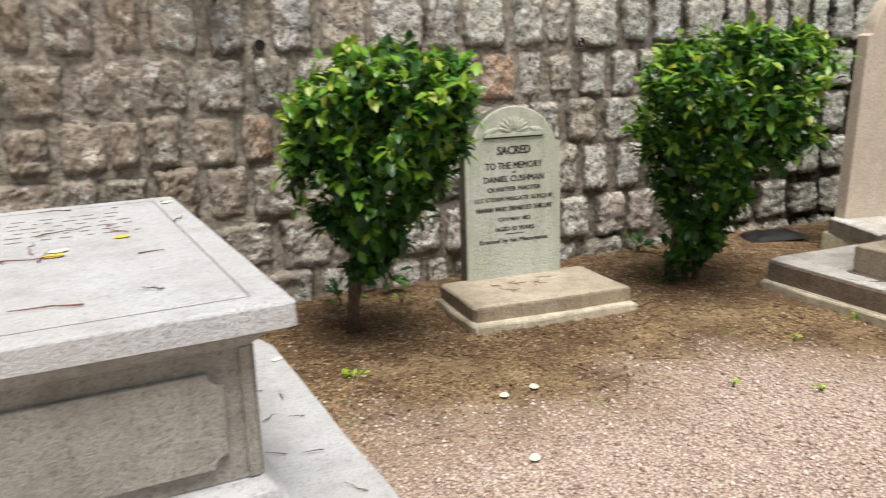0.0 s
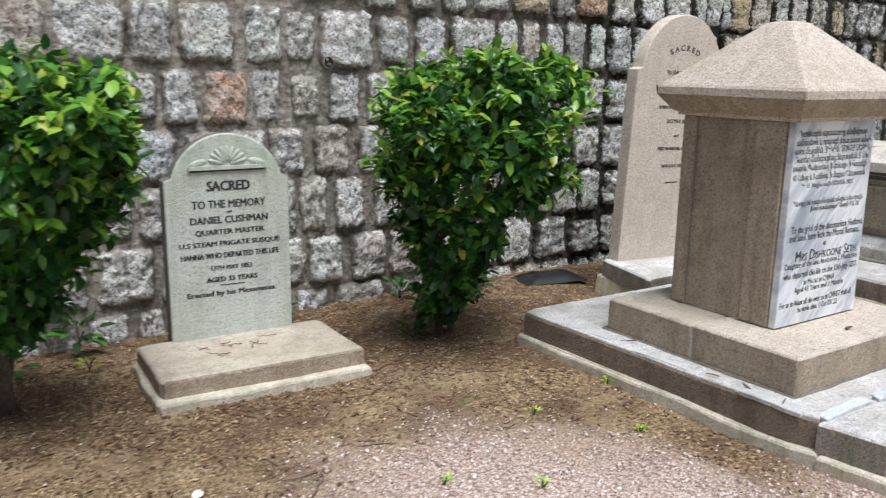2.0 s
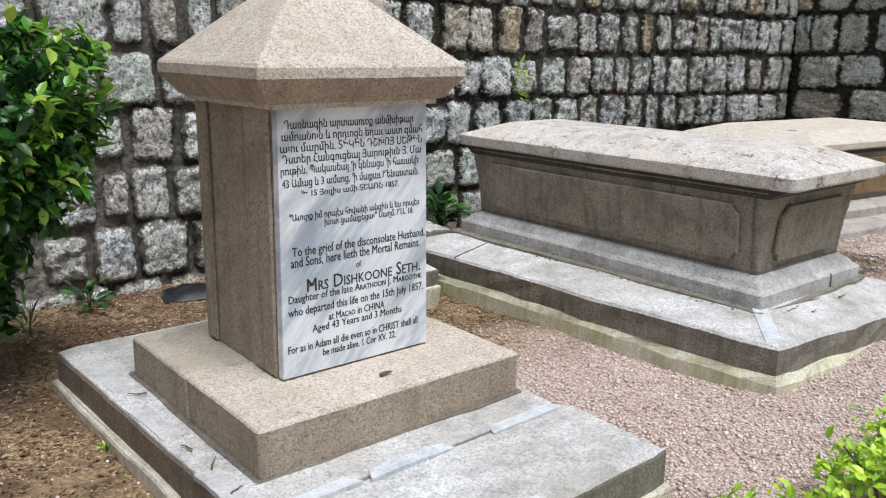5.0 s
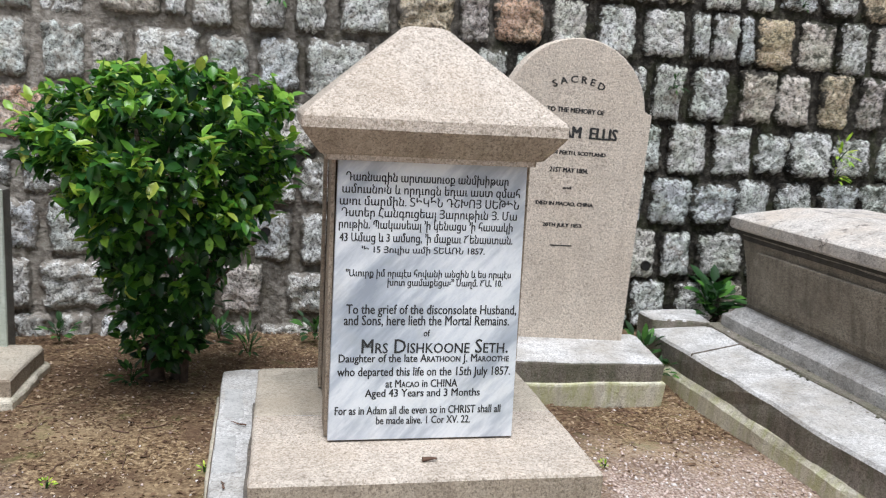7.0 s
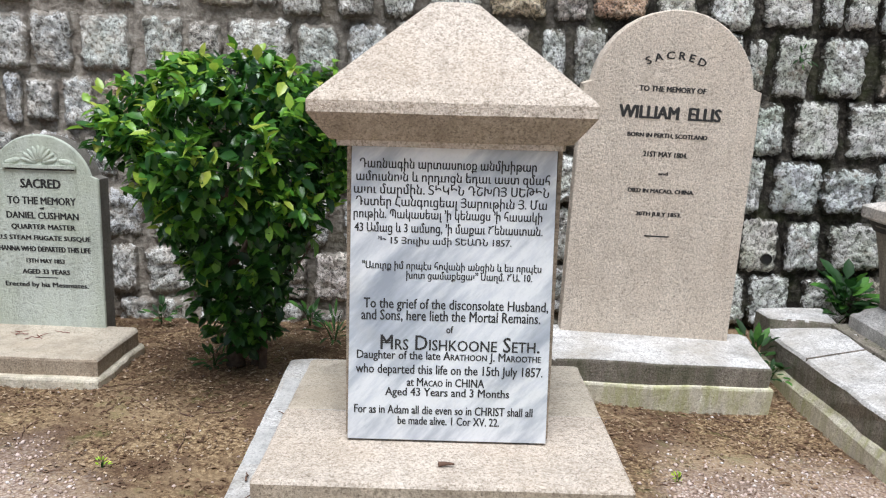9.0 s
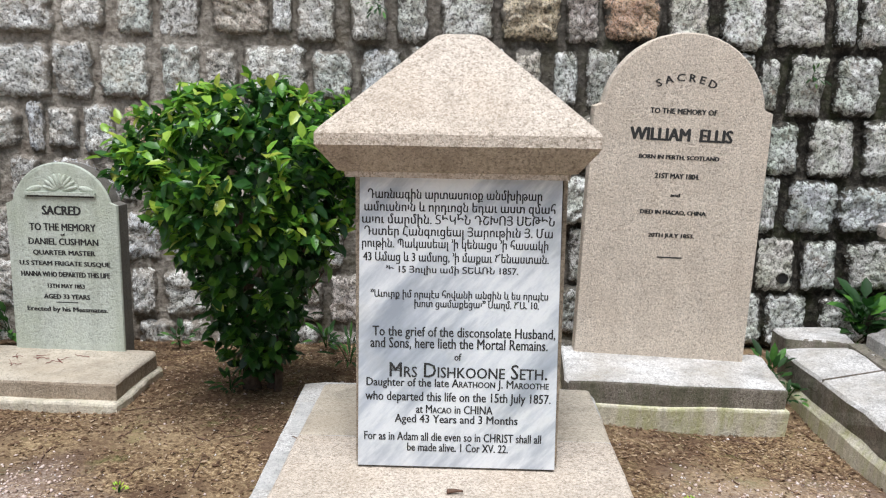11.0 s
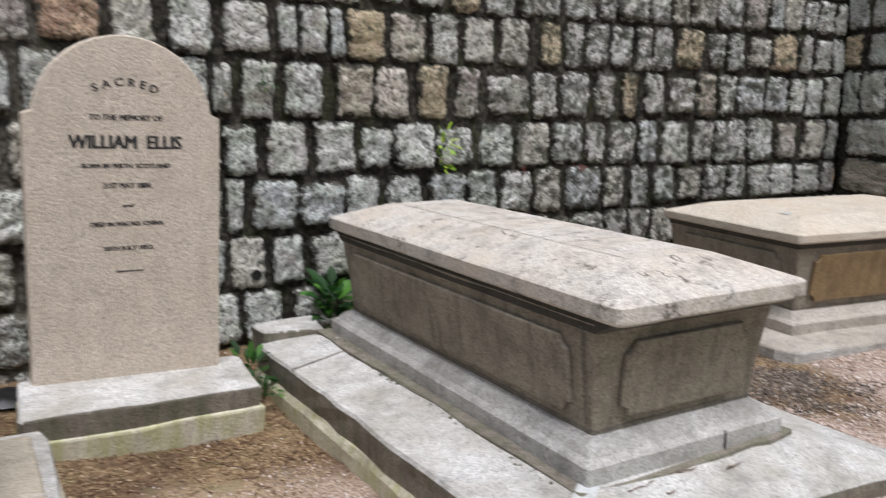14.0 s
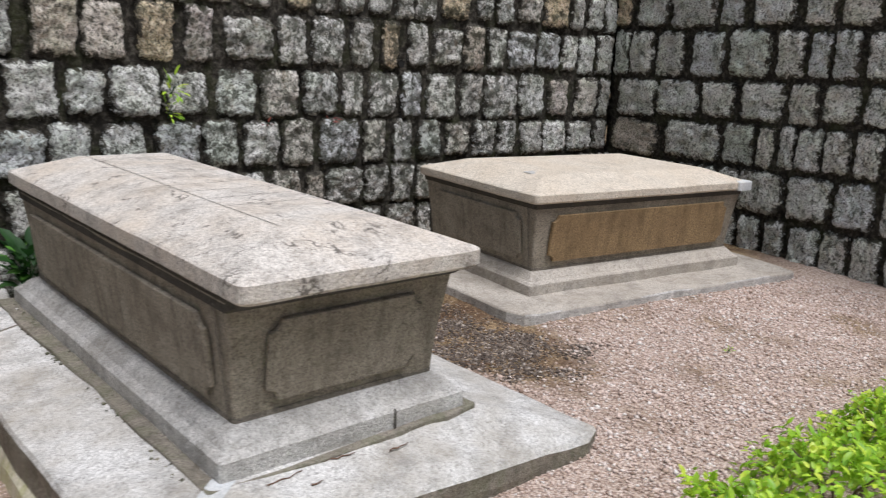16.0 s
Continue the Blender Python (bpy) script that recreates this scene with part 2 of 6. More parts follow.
M_FERN = leaf_material("broad_weed_leaf", (0.010, 0.038, 0.009), (0.03, 0.11, 0.018), (0.15, 0.38, 0.045), 0.6)
M_REDWEED = leaf_material("red_weed_leaf", (0.14, 0.02, 0.025), (0.26, 0.04, 0.04), (0.3, 0.1, 0.06), 0.5)
M_LITTER = leaf_material("dead_leaf_litter", (0.085, 0.046, 0.026), (0.31, 0.195, 0.115), (0.64, 0.49, 0.33), 0.9)


def mortar_colour(n, l, v):
    """Grey and worn at one end of the wall, black with damp algae towards the corner."""
    sep = n.new("ShaderNodeSeparateXYZ")
    l.new(v, sep.inputs["Vector"])
    wob = noise_tex(n, l, v, 1.2, 5, 0.65)
    add = n.new("ShaderNodeMath")
    add.operation = "MULTIPLY_ADD"
    add.inputs[1].default_value = 4.0
    l.new(wob, add.inputs[0])
    l.new(sep.outputs["X"], add.inputs[2])
    rng = n.new("ShaderNodeMapRange")
    rng.inputs["From Min"].default_value, rng.inputs["From Max"].default_value = 0.1, 3.4
    l.new(add.outputs[0], rng.inputs["Value"])
    f1 = noise_tex(n, l, v, 26, 5, 0.7)
    f2 = noise_tex(n, l, v, 5, 5, 0.65)
    worn = ramp(n, l, f1, [(0.3, (0.13, 0.11, 0.09)), (0.50, (0.33, 0.293, 0.247)), (0.70, (0.55, 0.505, 0.44))])
    worn = mix(n, l, ramp(n, l, f2, [(0.5, grey(0)), (0.66, grey(0.6))]), worn, (0.15, 0.115, 0.085))
    black = ramp(n, l, f1, [(0.3, (0.013, 0.012, 0.010)), (0.5, (0.036, 0.032, 0.026)), (0.70, (0.15, 0.135, 0.11))])
    black = mix(n, l, ramp(n, l, f2, [(0.5, grey(0)), (0.7, grey(0.55))]), black, (0.055, 0.065, 0.025))
    return mix(n, l, rng.outputs[0], worn, black), f1, f2, rng.outputs[0]


def stone_material(name="hewn_wall_granite", tints=None):
    """Rough-hewn granite blocks; each block has its own tint, and mortar smeared over its rim."""
    m, n, l, b = material(name)
    v = coords(n, l)
    info = n.new("ShaderNodeObjectInfo")
    tint = ramp(n, l, info.outputs["Random"], tints or [
        (0.0, (0.78, 0.755, 0.71)), (0.2, (0.90, 0.885, 0.855)), (0.42, (0.82, 0.82, 0.79)), (0.58, (0.92, 0.905, 0.86)),
        (0.70, (0.78, 0.73, 0.66)), (0.76, (0.85, 0.79, 0.71)), (0.83, (0.80, 0.81, 0.83)), (0.90, (0.77, 0.80, 0.74)), (0.95, (0.88, 0.86, 0.82))], "CONSTANT")
    mort, f1, f2, damp_end = mortar_colour(n, l, v)
    grain = noise_tex(n, l, v, 130, 3, 0.75)
    mid = noise_tex(n, l, v, 58, 4, 0.7)
    big = noise_tex(n, l, v, 6, 5, 0.7)
    pits = noise_tex(n, l, v, 24, 6, 0.75)
    col = mix(n, l, ramp(n, l, mid, [(0.40, grey(0.85)), (0.485, grey(0))]), tint, (0.10, 0.092, 0.08))
    col = mix(n, l, ramp(n, l, mid, [(0.50, grey(0)), (0.585, grey(0.75))]), col, mix(n, l, 0.4, tint, (0.97, 0.96, 0.94)))
    col = mix(n, l, ramp(n, l, grain, [(0.38, grey(0.65)), (0.49, grey(0))]), col, (0.16, 0.145, 0.125))
    col = mix(n, l, ramp(n, l, pits, [(0.37, grey(0.85)), (0.45, grey(0))]), col, (0.075, 0.066, 0.055))
    col = mix(n, l, ramp(n, l, big, [(0.56, grey(0)), (0.70, grey(0.4))]), col, (0.44, 0.35, 0.24))
    damp = noise_tex(n, l, scaled(n, l, v, (1, 1, 0.35)), 2.1, 5, 0.65)
    col = mix(n, l, ramp(n, l, damp, [(0.60, grey(0)), (0.74, grey(0.45))]), col, (0.09, 0.085, 0.065))
    away_end = n.new("ShaderNodeMath")
    away_end.operation = "SUBTRACT"
    away_end.inputs[0].default_value = 1.0
    l.new(damp_end, away_end.inputs[1])
    rust = mix(n, l, 1.0, ramp(n, l, noise_tex(n, l, v, 4.2, 6, 0.7), [(0.46, grey(0)), (0.60, grey(0.6))]), away_end.outputs[0], "MULTIPLY")
    col = mix(n, l, rust, col, mix(n, l, ramp(n, l, mid, [(0.38, grey(0)), (0.56, grey(1))]), (0.42, 0.34, 0.26), (0.90, 0.84, 0.75)))
    along = n.new("ShaderNodeSeparateXYZ")
    l.new(v, along.inputs["Vector"])
    corner_end = n.new("ShaderNodeMapRange")
    corner_end.inputs["From Min"].default_value, corner_end.inputs["From Max"].default_value = 1.8, 4.4
    corner_end.inputs["To Max"].default_value = 0.12
    l.new(along.outputs["X"], corner_end.inputs["Value"])
    past_corner = n.new("ShaderNodeMapRange")
    past_corner.inputs["From Min"].default_value, past_corner.inputs["From Max"].default_value = 6.6, 7.9
    past_corner.inputs["To Max"].default_value = 0.08
    l.new(along.outputs["X"], past_corner.inputs["Value"])
    damp_run = n.new("ShaderNodeMath")
    damp_run.operation = "SUBTRACT"
    l.new(corner_end.outputs[0], damp_run.inputs[0])
    l.new(past_corner.outputs[0], damp_run.inputs[1])
    algae = n.new("ShaderNodeMath")
    l.new(damp_run.outputs[0], algae.inputs[0])
    l.new(noise_tex(n, l, v, 11, 8, 0.78), algae.inputs[1])
    col = mix(n, l, ramp(n, l, algae.outputs[0], [(0.585, grey(0)), (0.66, grey(0.82))]), col, (0.055, 0.052, 0.042))
    lichen = mix(n, l, 1.0, ramp(n, l, noise_tex(n, l, v, 5.5, 7, 0.75), [(0.44, grey(0)), (0.58, grey(0.5))]), damp_end, "MULTIPLY")
    col = mix(n, l, lichen, col, mix(n, l, 1.0, col, (0.80, 0.90, 0.74), "MULTIPLY"))
    earthy_end = n.new("ShaderNodeMapRange")
    earthy_end.inputs["From Min"].default_value, earthy_end.inputs["From Max"].default_value = -2.3, -3.9
    earthy_end.inputs["To Max"].default_value = 0.18
    l.new(along.outputs["X"], earthy_end.inputs["Value"])
    earthy = n.new("ShaderNodeMath")
    l.new(earthy_end.outputs[0], earthy.inputs[0])
    l.new(noise_tex(n, l, v, 8, 8, 0.75), earthy.inputs[1])
    col = mix(n, l, ramp(n, l, earthy.outputs[0], [(0.58, grey(0)), (0.68, grey(0.72))]), col, (0.26, 0.195, 0.14))
    moss = noise_tex(n, l, v, 3.3, 6, 0.7)
    col = mix(n, l, ramp(n, l, moss, [(0.58, grey(0)), (0.72, grey(0.28))]), col, (0.15, 0.18, 0.10))
    rim = n.new("ShaderNodeAttribute")
    rim.attribute_name = "rim"
    ragged = noise_tex(n, l, v, 13, 7, 0.76)
    reach = n.new("ShaderNodeMath")
    reach.operation = "MULTIPLY_ADD"
    reach.inputs[1].default_value = 1.5
    l.new(ragged, reach.inputs[0])
    l.new(rim.outputs["Fac"], reach.inputs[2])
    lift = n.new("ShaderNodeMapRange")
    lift.inputs["From Min"].default_value, lift.inputs["From Max"].default_value = 1.60, 1.70
    smear = n.new("ShaderNodeMath")
    smear.operation = "MULTIPLY_ADD"
    smear.inputs[1].default_value = 0.04
    l.new(away_end.outputs[0], smear.inputs[0])
    l.new(reach.outputs[0], smear.inputs[2])
    l.new(smear.outputs[0], lift.inputs["Value"])
    l.new(mix(n, l, lift.outputs[0], col, mort), b.inputs["Base Color"])
    b.inputs["Roughness"].default_value = 0.93
    b.inputs["Specular IOR Level"].default_value = 0.2
    bump(n, l, b, [(big, 0.4, 0.04), (pits, 0.7, 0.022), (mid, 0.75, 0.016), (grain, 0.7, 0.006)])
    return m


M_STONE = stone_material()
M_STONE_TAN = stone_material("tan_wall_granite", [(0.0, (0.72, 0.62, 0.52)), (0.5, (0.78, 0.69, 0.60))])
M_STONE_OCHRE = stone_material("ochre_wall_granite", [(0.0, (0.80, 0.64, 0.43)), (0.5, (0.74, 0.57, 0.37))])
M_STONE_ORANGE = stone_material("orange_wall_granite", [(0.0, (0.80, 0.44, 0.27)), (0.5, (0.76, 0.47, 0.31))])
M_STONE_PINK = stone_material("pinkish_wall_granite", [(0.0, (0.80, 0.70, 0.64)), (0.5, (0.75, 0.66, 0.62))])


def mortar_material():
    m, n, l, b = material("weathered_wall_mortar")
    v = coords(n, l)
    col, f1, f2, _ = mortar_colour(n, l, v)
    l.new(col, b.inputs["Base Color"])
    b.inputs["Roughness"].default_value = 0.95
    b.inputs["Specular IOR Level"].default_value = 0.15
    bump(n, l, b, [(f2, 0.6, 0.05), (f1, 1.0, 0.028)])
    return m


M_MORTAR = mortar_material()


def gravel_zone(x, y):
    """1 on the pink gravel of the path and between the graves, 0 on the dark soil along the wall."""
    w = 0.26 * noise.noise((x * 1.3, y * 1.3, 3.1)) + 0.22 * noise.noise((x * 4, y * 4, 7.7))
    edge = float(np.interp(x, (-6.0, -3.4, -1.6, -1.2, -1.0, -0.9, 0.6, 0.9, 2.2, 2.3, 4.2, 7.0), (0.0, 0.22, 0.32, 0.0, -0.3, -0.65, -0.65, 0.62, 0.62, 0.35, 0.55, 0.6)))
    dark_patch = max(0.0, 1.0 - math.hypot((x - 4.15) / 0.65, (y - 0.5) / 0.75) + w)
    bare = max(0.0, noise.noise((x * 2.4, y * 2.4, 11.0)) - 0.12) * min(1.0, max(0.0, x - 3.4))
    return min(1.0, max(0.0, 0.5 - (y + w - edge) * 1.3)) * max(0.0, 1.0 - 1.8 * dark_patch) * max(0.25, 1.0 - 2.4 * bare)


def ground_z(x, y):
    dip = 0.155 * math.exp(-(((x - 1.5) / 1.1) ** 2 + ((y - 1.5) / 0.9) ** 2)) + 0.10 * math.exp(-(((x - 2.1) / 1.0) ** 2 + ((y - 0.0) / 0.8) ** 2))
    z = -dip + 0.018 * noise.noise((x * 0.9, y * 0.9, 0.3)) + 0.008 * noise.noise((x * 4, y * 4, 1.3))
    fade = min(1.0, max(0.0, (12.0 - math.hypot(x - 1.5, y)) / 4.0))
    return z * fade


def ground_material():
    m, n, l, b = material("gravelly_soil")
    v = coords(n, l)
    zone = n.new("ShaderNodeAttribute")
    zone.attribute_name = "gravel"
    cell = n.new("ShaderNodeTexVoronoi")
    cell.inputs["Scale"].default_value = 85
    l.new(v, cell.inputs["Vector"])
    f1 = noise_tex(n, l, v, 55, 5, 0.7)
    f2 = noise_tex(n, l, v, 2.4, 6, 0.65)
    soil = ramp(n, l, f1, [(0.34, (0.045, 0.027, 0.015)), (0.50, (0.19, 0.122, 0.066)), (0.66, (0.48, 0.355, 0.205))])
    soil = mix(n, l, ramp(n, l, f2, [(0.42, grey(0.8)), (0.56, grey(0))]), soil, (0.10, 0.058, 0.036))
    soil = mix(n, l, ramp(n, l, noise_tex(n, l, v, 1.7, 6, 0.7), [(0.50, grey(0)), (0.64, grey(0.6))]), soil, mix(n, l, f1, (0.25, 0.17, 0.085), (0.50, 0.38, 0.235)))
    soil = mix(n, l, ramp(n, l, noise_tex(n, l, v, 6, 5, 0.7), [(0.55, grey(0)), (0.70, grey(0.45))]), soil, (0.13, 0.15, 0.045))
    bits = ramp(n, l, cell.outputs["Color"], [(0.0, (0.32, 0.23, 0.18)), (0.35, (0.52, 0.405, 0.335)), (0.7, (0.62, 0.505, 0.43)), (1.0, (0.72, 0.63, 0.57))])
    bits = mix(n, l, ramp(n, l, cell.outputs["Distance"], [(0.35, grey(0)), (0.75, grey(0.75))]), bits, (0.16, 0.10, 0.08))
    l.new(mix(n, l, zone.outputs["Fac"], soil, bits), b.inputs["Base Color"])
    b.inputs["Roughness"].default_value = 0.95
    b.inputs["Specular IOR Level"].default_value = 0.2
    bump(n, l, b, [(f2, 0.4, 0.03), (f1, 0.7, 0.012), (cell.outputs["Distance"], 0.5, 0.006)])
    return m


M_GROUND = ground_material()


def pebble_material(name, stops):
    m, n, l, b = material(name)
    g = n.new("ShaderNodeNewGeometry")
    col = ramp(n, l, g.outputs["Random Per Island"], stops)
    f = noise_tex(n, l, g.outputs["Position"], 260, 3, 0.6)
    col = mix(n, l, ramp(n, l, f, [(0.35, grey(0.4)), (0.6, grey(0))]), col, (0.2, 0.14, 0.12))
    l.new(col, b.inputs["Base Color"])
    b.inputs["Roughness"].default_value = 0.9
    return m


M_PEBBLE = pebble_material("pink_granite_gravel", [(0.0, (0.27, 0.185, 0.14)), (0.2, (0.50, 0.375, 0.30)), (0.5, (0.71, 0.56, 0.49)), (0.72, (0.61, 0.48, 0.415)), (0.9, (0.76, 0.665, 0.615)), (1.0, (0.82, 0.77, 0.73))])
M_GRIT = pebble_material("dark_damp_grit", [(0.0, (0.025, 0.019, 0.014)), (0.5, (0.085, 0.066, 0.05)), (0.85, (0.21, 0.17, 0.135)), (1.0, (0.48, 0.42, 0.36))])
M_MOSSY = pebble_material("mossy_crumbs", [(0.0, (0.03, 0.035, 0.02)), (0.5, (0.11, 0.12, 0.07)), (0.85, (0.25, 0.23, 0.17)), (1.0, (0.45, 0.42, 0.36))])
M_CRUMB = pebble_material("tan_soil_crumbs", [(0.0, (0.09, 0.054, 0.028)), (0.4, (0.26, 0.17, 0.09)), (0.75, (0.46, 0.335, 0.20)), (0.93, (0.62, 0.49, 0.34)), (1.0, (0.74, 0.66, 0.56))])

# ---- building helpers ----


def empty(name, m):
    ob = new(name)
    ob.empty_display_size = 0.2
    ob.matrix_basis = m
    return ob


def mesh_from(bm, name, mat, smooth=False):
    me = bpy.data.meshes.new(name)
    bm.normal_update()
    bm.to_mesh(me)
    bm.free()
    me.materials.append(mat)
    for p in me.polygons:
        p.use_smooth = smooth
    return me


def part(name, bm, mat, parent, label="", m=None, smooth=False):
    """One mesh under a thing or under a part."""
    me = bm if isinstance(bm, bpy.types.Mesh) else mesh_from(bm, name, mat, smooth)
    ob = new(name, me)
    ob.parent = parent
    if m is not None:
        ob.matrix_basis = m
    return tagged(ob, label)


def toned(ob, mat):
    """Gives upright faces mat: mostly grimy stone, darkened to paint in their shade."""
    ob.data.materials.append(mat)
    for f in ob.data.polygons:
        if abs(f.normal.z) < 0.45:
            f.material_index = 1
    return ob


def rect_ring(cx, cy, hx, hy, z, r=0.01, step=0.12, wear=0.0, seed=0.0):
    """A rounded rectangle at height z, with worn, slightly wavering edges."""
    r = min(r, hx * 0.9, hy * 0.9)
    nx = ny = 14
    pts = []
    for sx, sy, a0, count, along in ((1, -1, -90, ny, 1), (1, 1, 0, nx, 0), (-1, 1, 90, ny, 1), (-1, -1, 180, nx, 0)):
        ox, oy = sx * (hx - r), sy * (hy - r)
        for k in range(4):
            a = radians(a0 + 30 * k)
            pts.append((ox + r * math.cos(a), oy + r * math.sin(a)))
        nxt = {(1, -1): (1, 1), (1, 1): (-1, 1), (-1, 1): (-1, -1), (-1, -1): (1, -1)}[(sx, sy)]
        ex, ey = nxt[0] * (hx - r), nxt[1] * (hy - r)
        ax, ay = pts[-1]
        bx, by = (ex + r * math.cos(radians(a0 + 90)), ey + r * math.sin(radians(a0 + 90)))
        for k in range(1, count):
            t = k / count
            pts.append((ax + (bx - ax) * t, ay + (by - ay) * t))
    out = []
    for x, y in pts:
        w = wear * noise.noise((x * 5 + seed, y * 5, z * 3)) + 0.5 * wear * noise.noise((x * 17, y * 17 + seed, z * 9))
        d = math.hypot(x, y) or 1
        out.append((cx + x + w * x / d, cy + y + w * y / d, z + 0.6 * wear * noise.noise((x * 4, y * 4, seed + z))))
    return out


def loft(rings, cap=True):
    bm = bmesh.new()
    rows = [[bm.verts.new(p) for p in r] for r in rings]
    n = len(rows[0])
    for a, b in zip(rows, rows[1:]):
        for k in range(n):
            bm.faces.new((a[k], a[(k + 1) % n], b[(k + 1) % n], b[k]))
    if cap:
        bm.faces.new(rows[-1])
        bm.faces.new(rows[0][::-1])
    return bm


def block(cx, cy, hx, hy, z0, z1, r=0.012, edge=0.01, wear=0.003, seed=0.0, step=0.12):
    """A stone block with softened edges."""
    return loft([rect_ring(cx, cy, hx, hy, z0, r, step, wear, seed), rect_ring(cx, cy, hx, hy, z1 - edge, r, step, wear, seed),
                 rect_ring(cx, cy, hx - edge * 0.4, hy - edge * 0.4, z1 - edge * 0.35, r, step, wear, seed), rect_ring(cx, cy, hx - edge, hy - edge, z1, r, step, wear, seed)])


def quad_ring(corners, z, inset=0.0, step=0.13, wear=0.0, seed=0.0):
    """The outline of a slab, counter-clockwise, with worn corners."""
    c = [Vector(p) for p in corners]
    mid = sum(c, Vector((0, 0))) / len(c)
    c = [p + (mid - p).normalized() * inset * 1.41 for p in c]
    out = []
    for k in range(len(c)):
        a, b = c[k], c[(k + 1) % len(c)]
        n = 16
        for j in range(n):
            t = j / n
            p = a.lerp(b, 0.018 if j == 0 else t)
            w = wear * noise.noise((p.x * 6 + seed, p.y * 6, z * 4)) + 0.6 * wear * noise.noise((p.x * 19, p.y * 19, z * 9 + seed))
            q = p + (p - mid).normalized() * w
            out.append((q.x, q.y, z + 0.8 * wear * noise.noise((p.x * 3, p.y * 3, seed))))
    return out


def quad_slab(corners, z0, z1, edge=0.014, wear=0.008, seed=0.0):
    return loft([quad_ring(corners, z0, 0, wear=wear, seed=seed), quad_ring(corners, z1 - edge, 0, wear=wear, seed=seed),
                 quad_ring(corners, z1 - edge * 0.3, edge * 0.4, wear=wear, seed=seed), quad_ring(corners, z1, edge, wear=wear, seed=seed)])


def plate(outline, depth, edge=0.004):
    """A flat outline in x, z (counter-clockwise seen from -y), standing out towards -y by depth from y = 0."""
    bm = bmesh.new()
    cx = sum(p[0] for p in outline) / len(outline)
    cz = sum(p[1] for p in outline) / len(outline)

    def ring(y, k):
        out = []
        for x, z in outline:
            d = math.hypot(x - cx, z - cz) or 1
            out.append(bm.verts.new((x - (x - cx) / d * k, y, z - (z - cz) / d * k)))
        return out

    rows = [ring(0, 0), ring(-depth + edge, 0), ring(-depth, edge)]
    n = len(outline)
    for a, b in zip(rows, rows[1:]):
        for k in range(n):
            bm.faces.new((a[k], a[(k + 1) % n], b[(k + 1) % n], b[k]))
    bm.faces.new(rows[-1])
    bm.faces.new(rows[0][::-1])
    return bm


def notched(hx, z0, z1, n=0.04):
    """A panel with hollowed corners."""
    pts = []
    for cx, cz, a0 in ((-hx, z0, 90), (hx, z0, 180), (hx, z1, 270), (-hx, z1, 0)):
        arc = []
        for k in range(5):
            a = radians(a0 - 22.5 * k)
            arc.append((cx + n * math.cos(a), cz + n * math.sin(a)))
        pts += arc
    return pts


def face_matrix(a, b, up):
    """A frame on a wall of a tomb: x from a to b, z along up, y into the stone; origin midway between a and b."""
    a, b, up = Vector(a), Vector(b), Vector(up)
    x = (b - a).normalized()
    z = (up - x * up.dot(x)).normalized()
    y = z.cross(x)
    o = (a + b) / 2
    return Matrix(((x.x, y.x, z.x, o.x), (x.y, y.y, z.y, o.y), (x.z, y.z, z.z, o.z), (0, 0, 0, 1)))


def glyph_layers(source):
    """Splits letter outlines so that strokes which overlap within one letter are filled apart."""
    layers, boxes = [[], []], [[], []]
    holes = []
    for sp in source.splines:
        pts = [q.co for q in sp.bezier_points]
        area = sum(q.x * r.y - r.x * q.y for q, r in zip(pts, pts[1:] + pts[:1]))
        box = (min(q.x for q in pts), min(q.y for q in pts), max(q.x for q in pts), max(q.y for q in pts))
        if area > 0:
            holes.append((sp, box))
            continue
        hit = any(o[0] < box[2] - 0.05 and box[0] < o[2] - 0.05 and o[1] < box[3] - 0.005 and box[1] < o[3] - 0.005 for o in boxes[0][-3:])
        layers[hit].append(sp)
        boxes[hit].append(box)
    for sp, box in holes:
        holders = [((o[2] - o[0]) * (o[3] - o[1]), k) for k in (0, 1) for o in boxes[k] if o[0] <= box[0] and o[1] <= box[1] and o[2] >= box[2] and o[3] >= box[3]]
        layers[min(holders)[1] if holders else 0].append(sp)
    return layers


def filled(splines):
    """The vertices and faces of filled outlines."""
    cu = bpy.data.curves.new("outline", "CURVE")
    cu.dimensions, cu.fill_mode, cu.resolution_u = "2D", "BOTH", 2
    for sp in splines:
        s = cu.splines.new("BEZIER")
        s.bezier_points.add(len(sp.bezier_points) - 1)
        s.use_cyclic_u = True
        for q, r in zip(s.bezier_points, sp.bezier_points):
            q.handle_left_type = q.handle_right_type = "FREE"
            q.co, q.handle_left, q.handle_right = r.co, r.handle_left, r.handle_right
    ob = new("outline_tmp", cu)
    bpy.context.view_layer.update()
    me = bpy.data.meshes.new_from_object(ob.evaluated_get(bpy.context.evaluated_depsgraph_get()))
    out = [tuple(v.co) for v in me.vertices], [tuple(q.vertices) for q in me.polygons]
    bpy.data.meshes.remove(me)
    bpy.data.objects.remove(ob)
    bpy.data.curves.remove(cu)
    return out


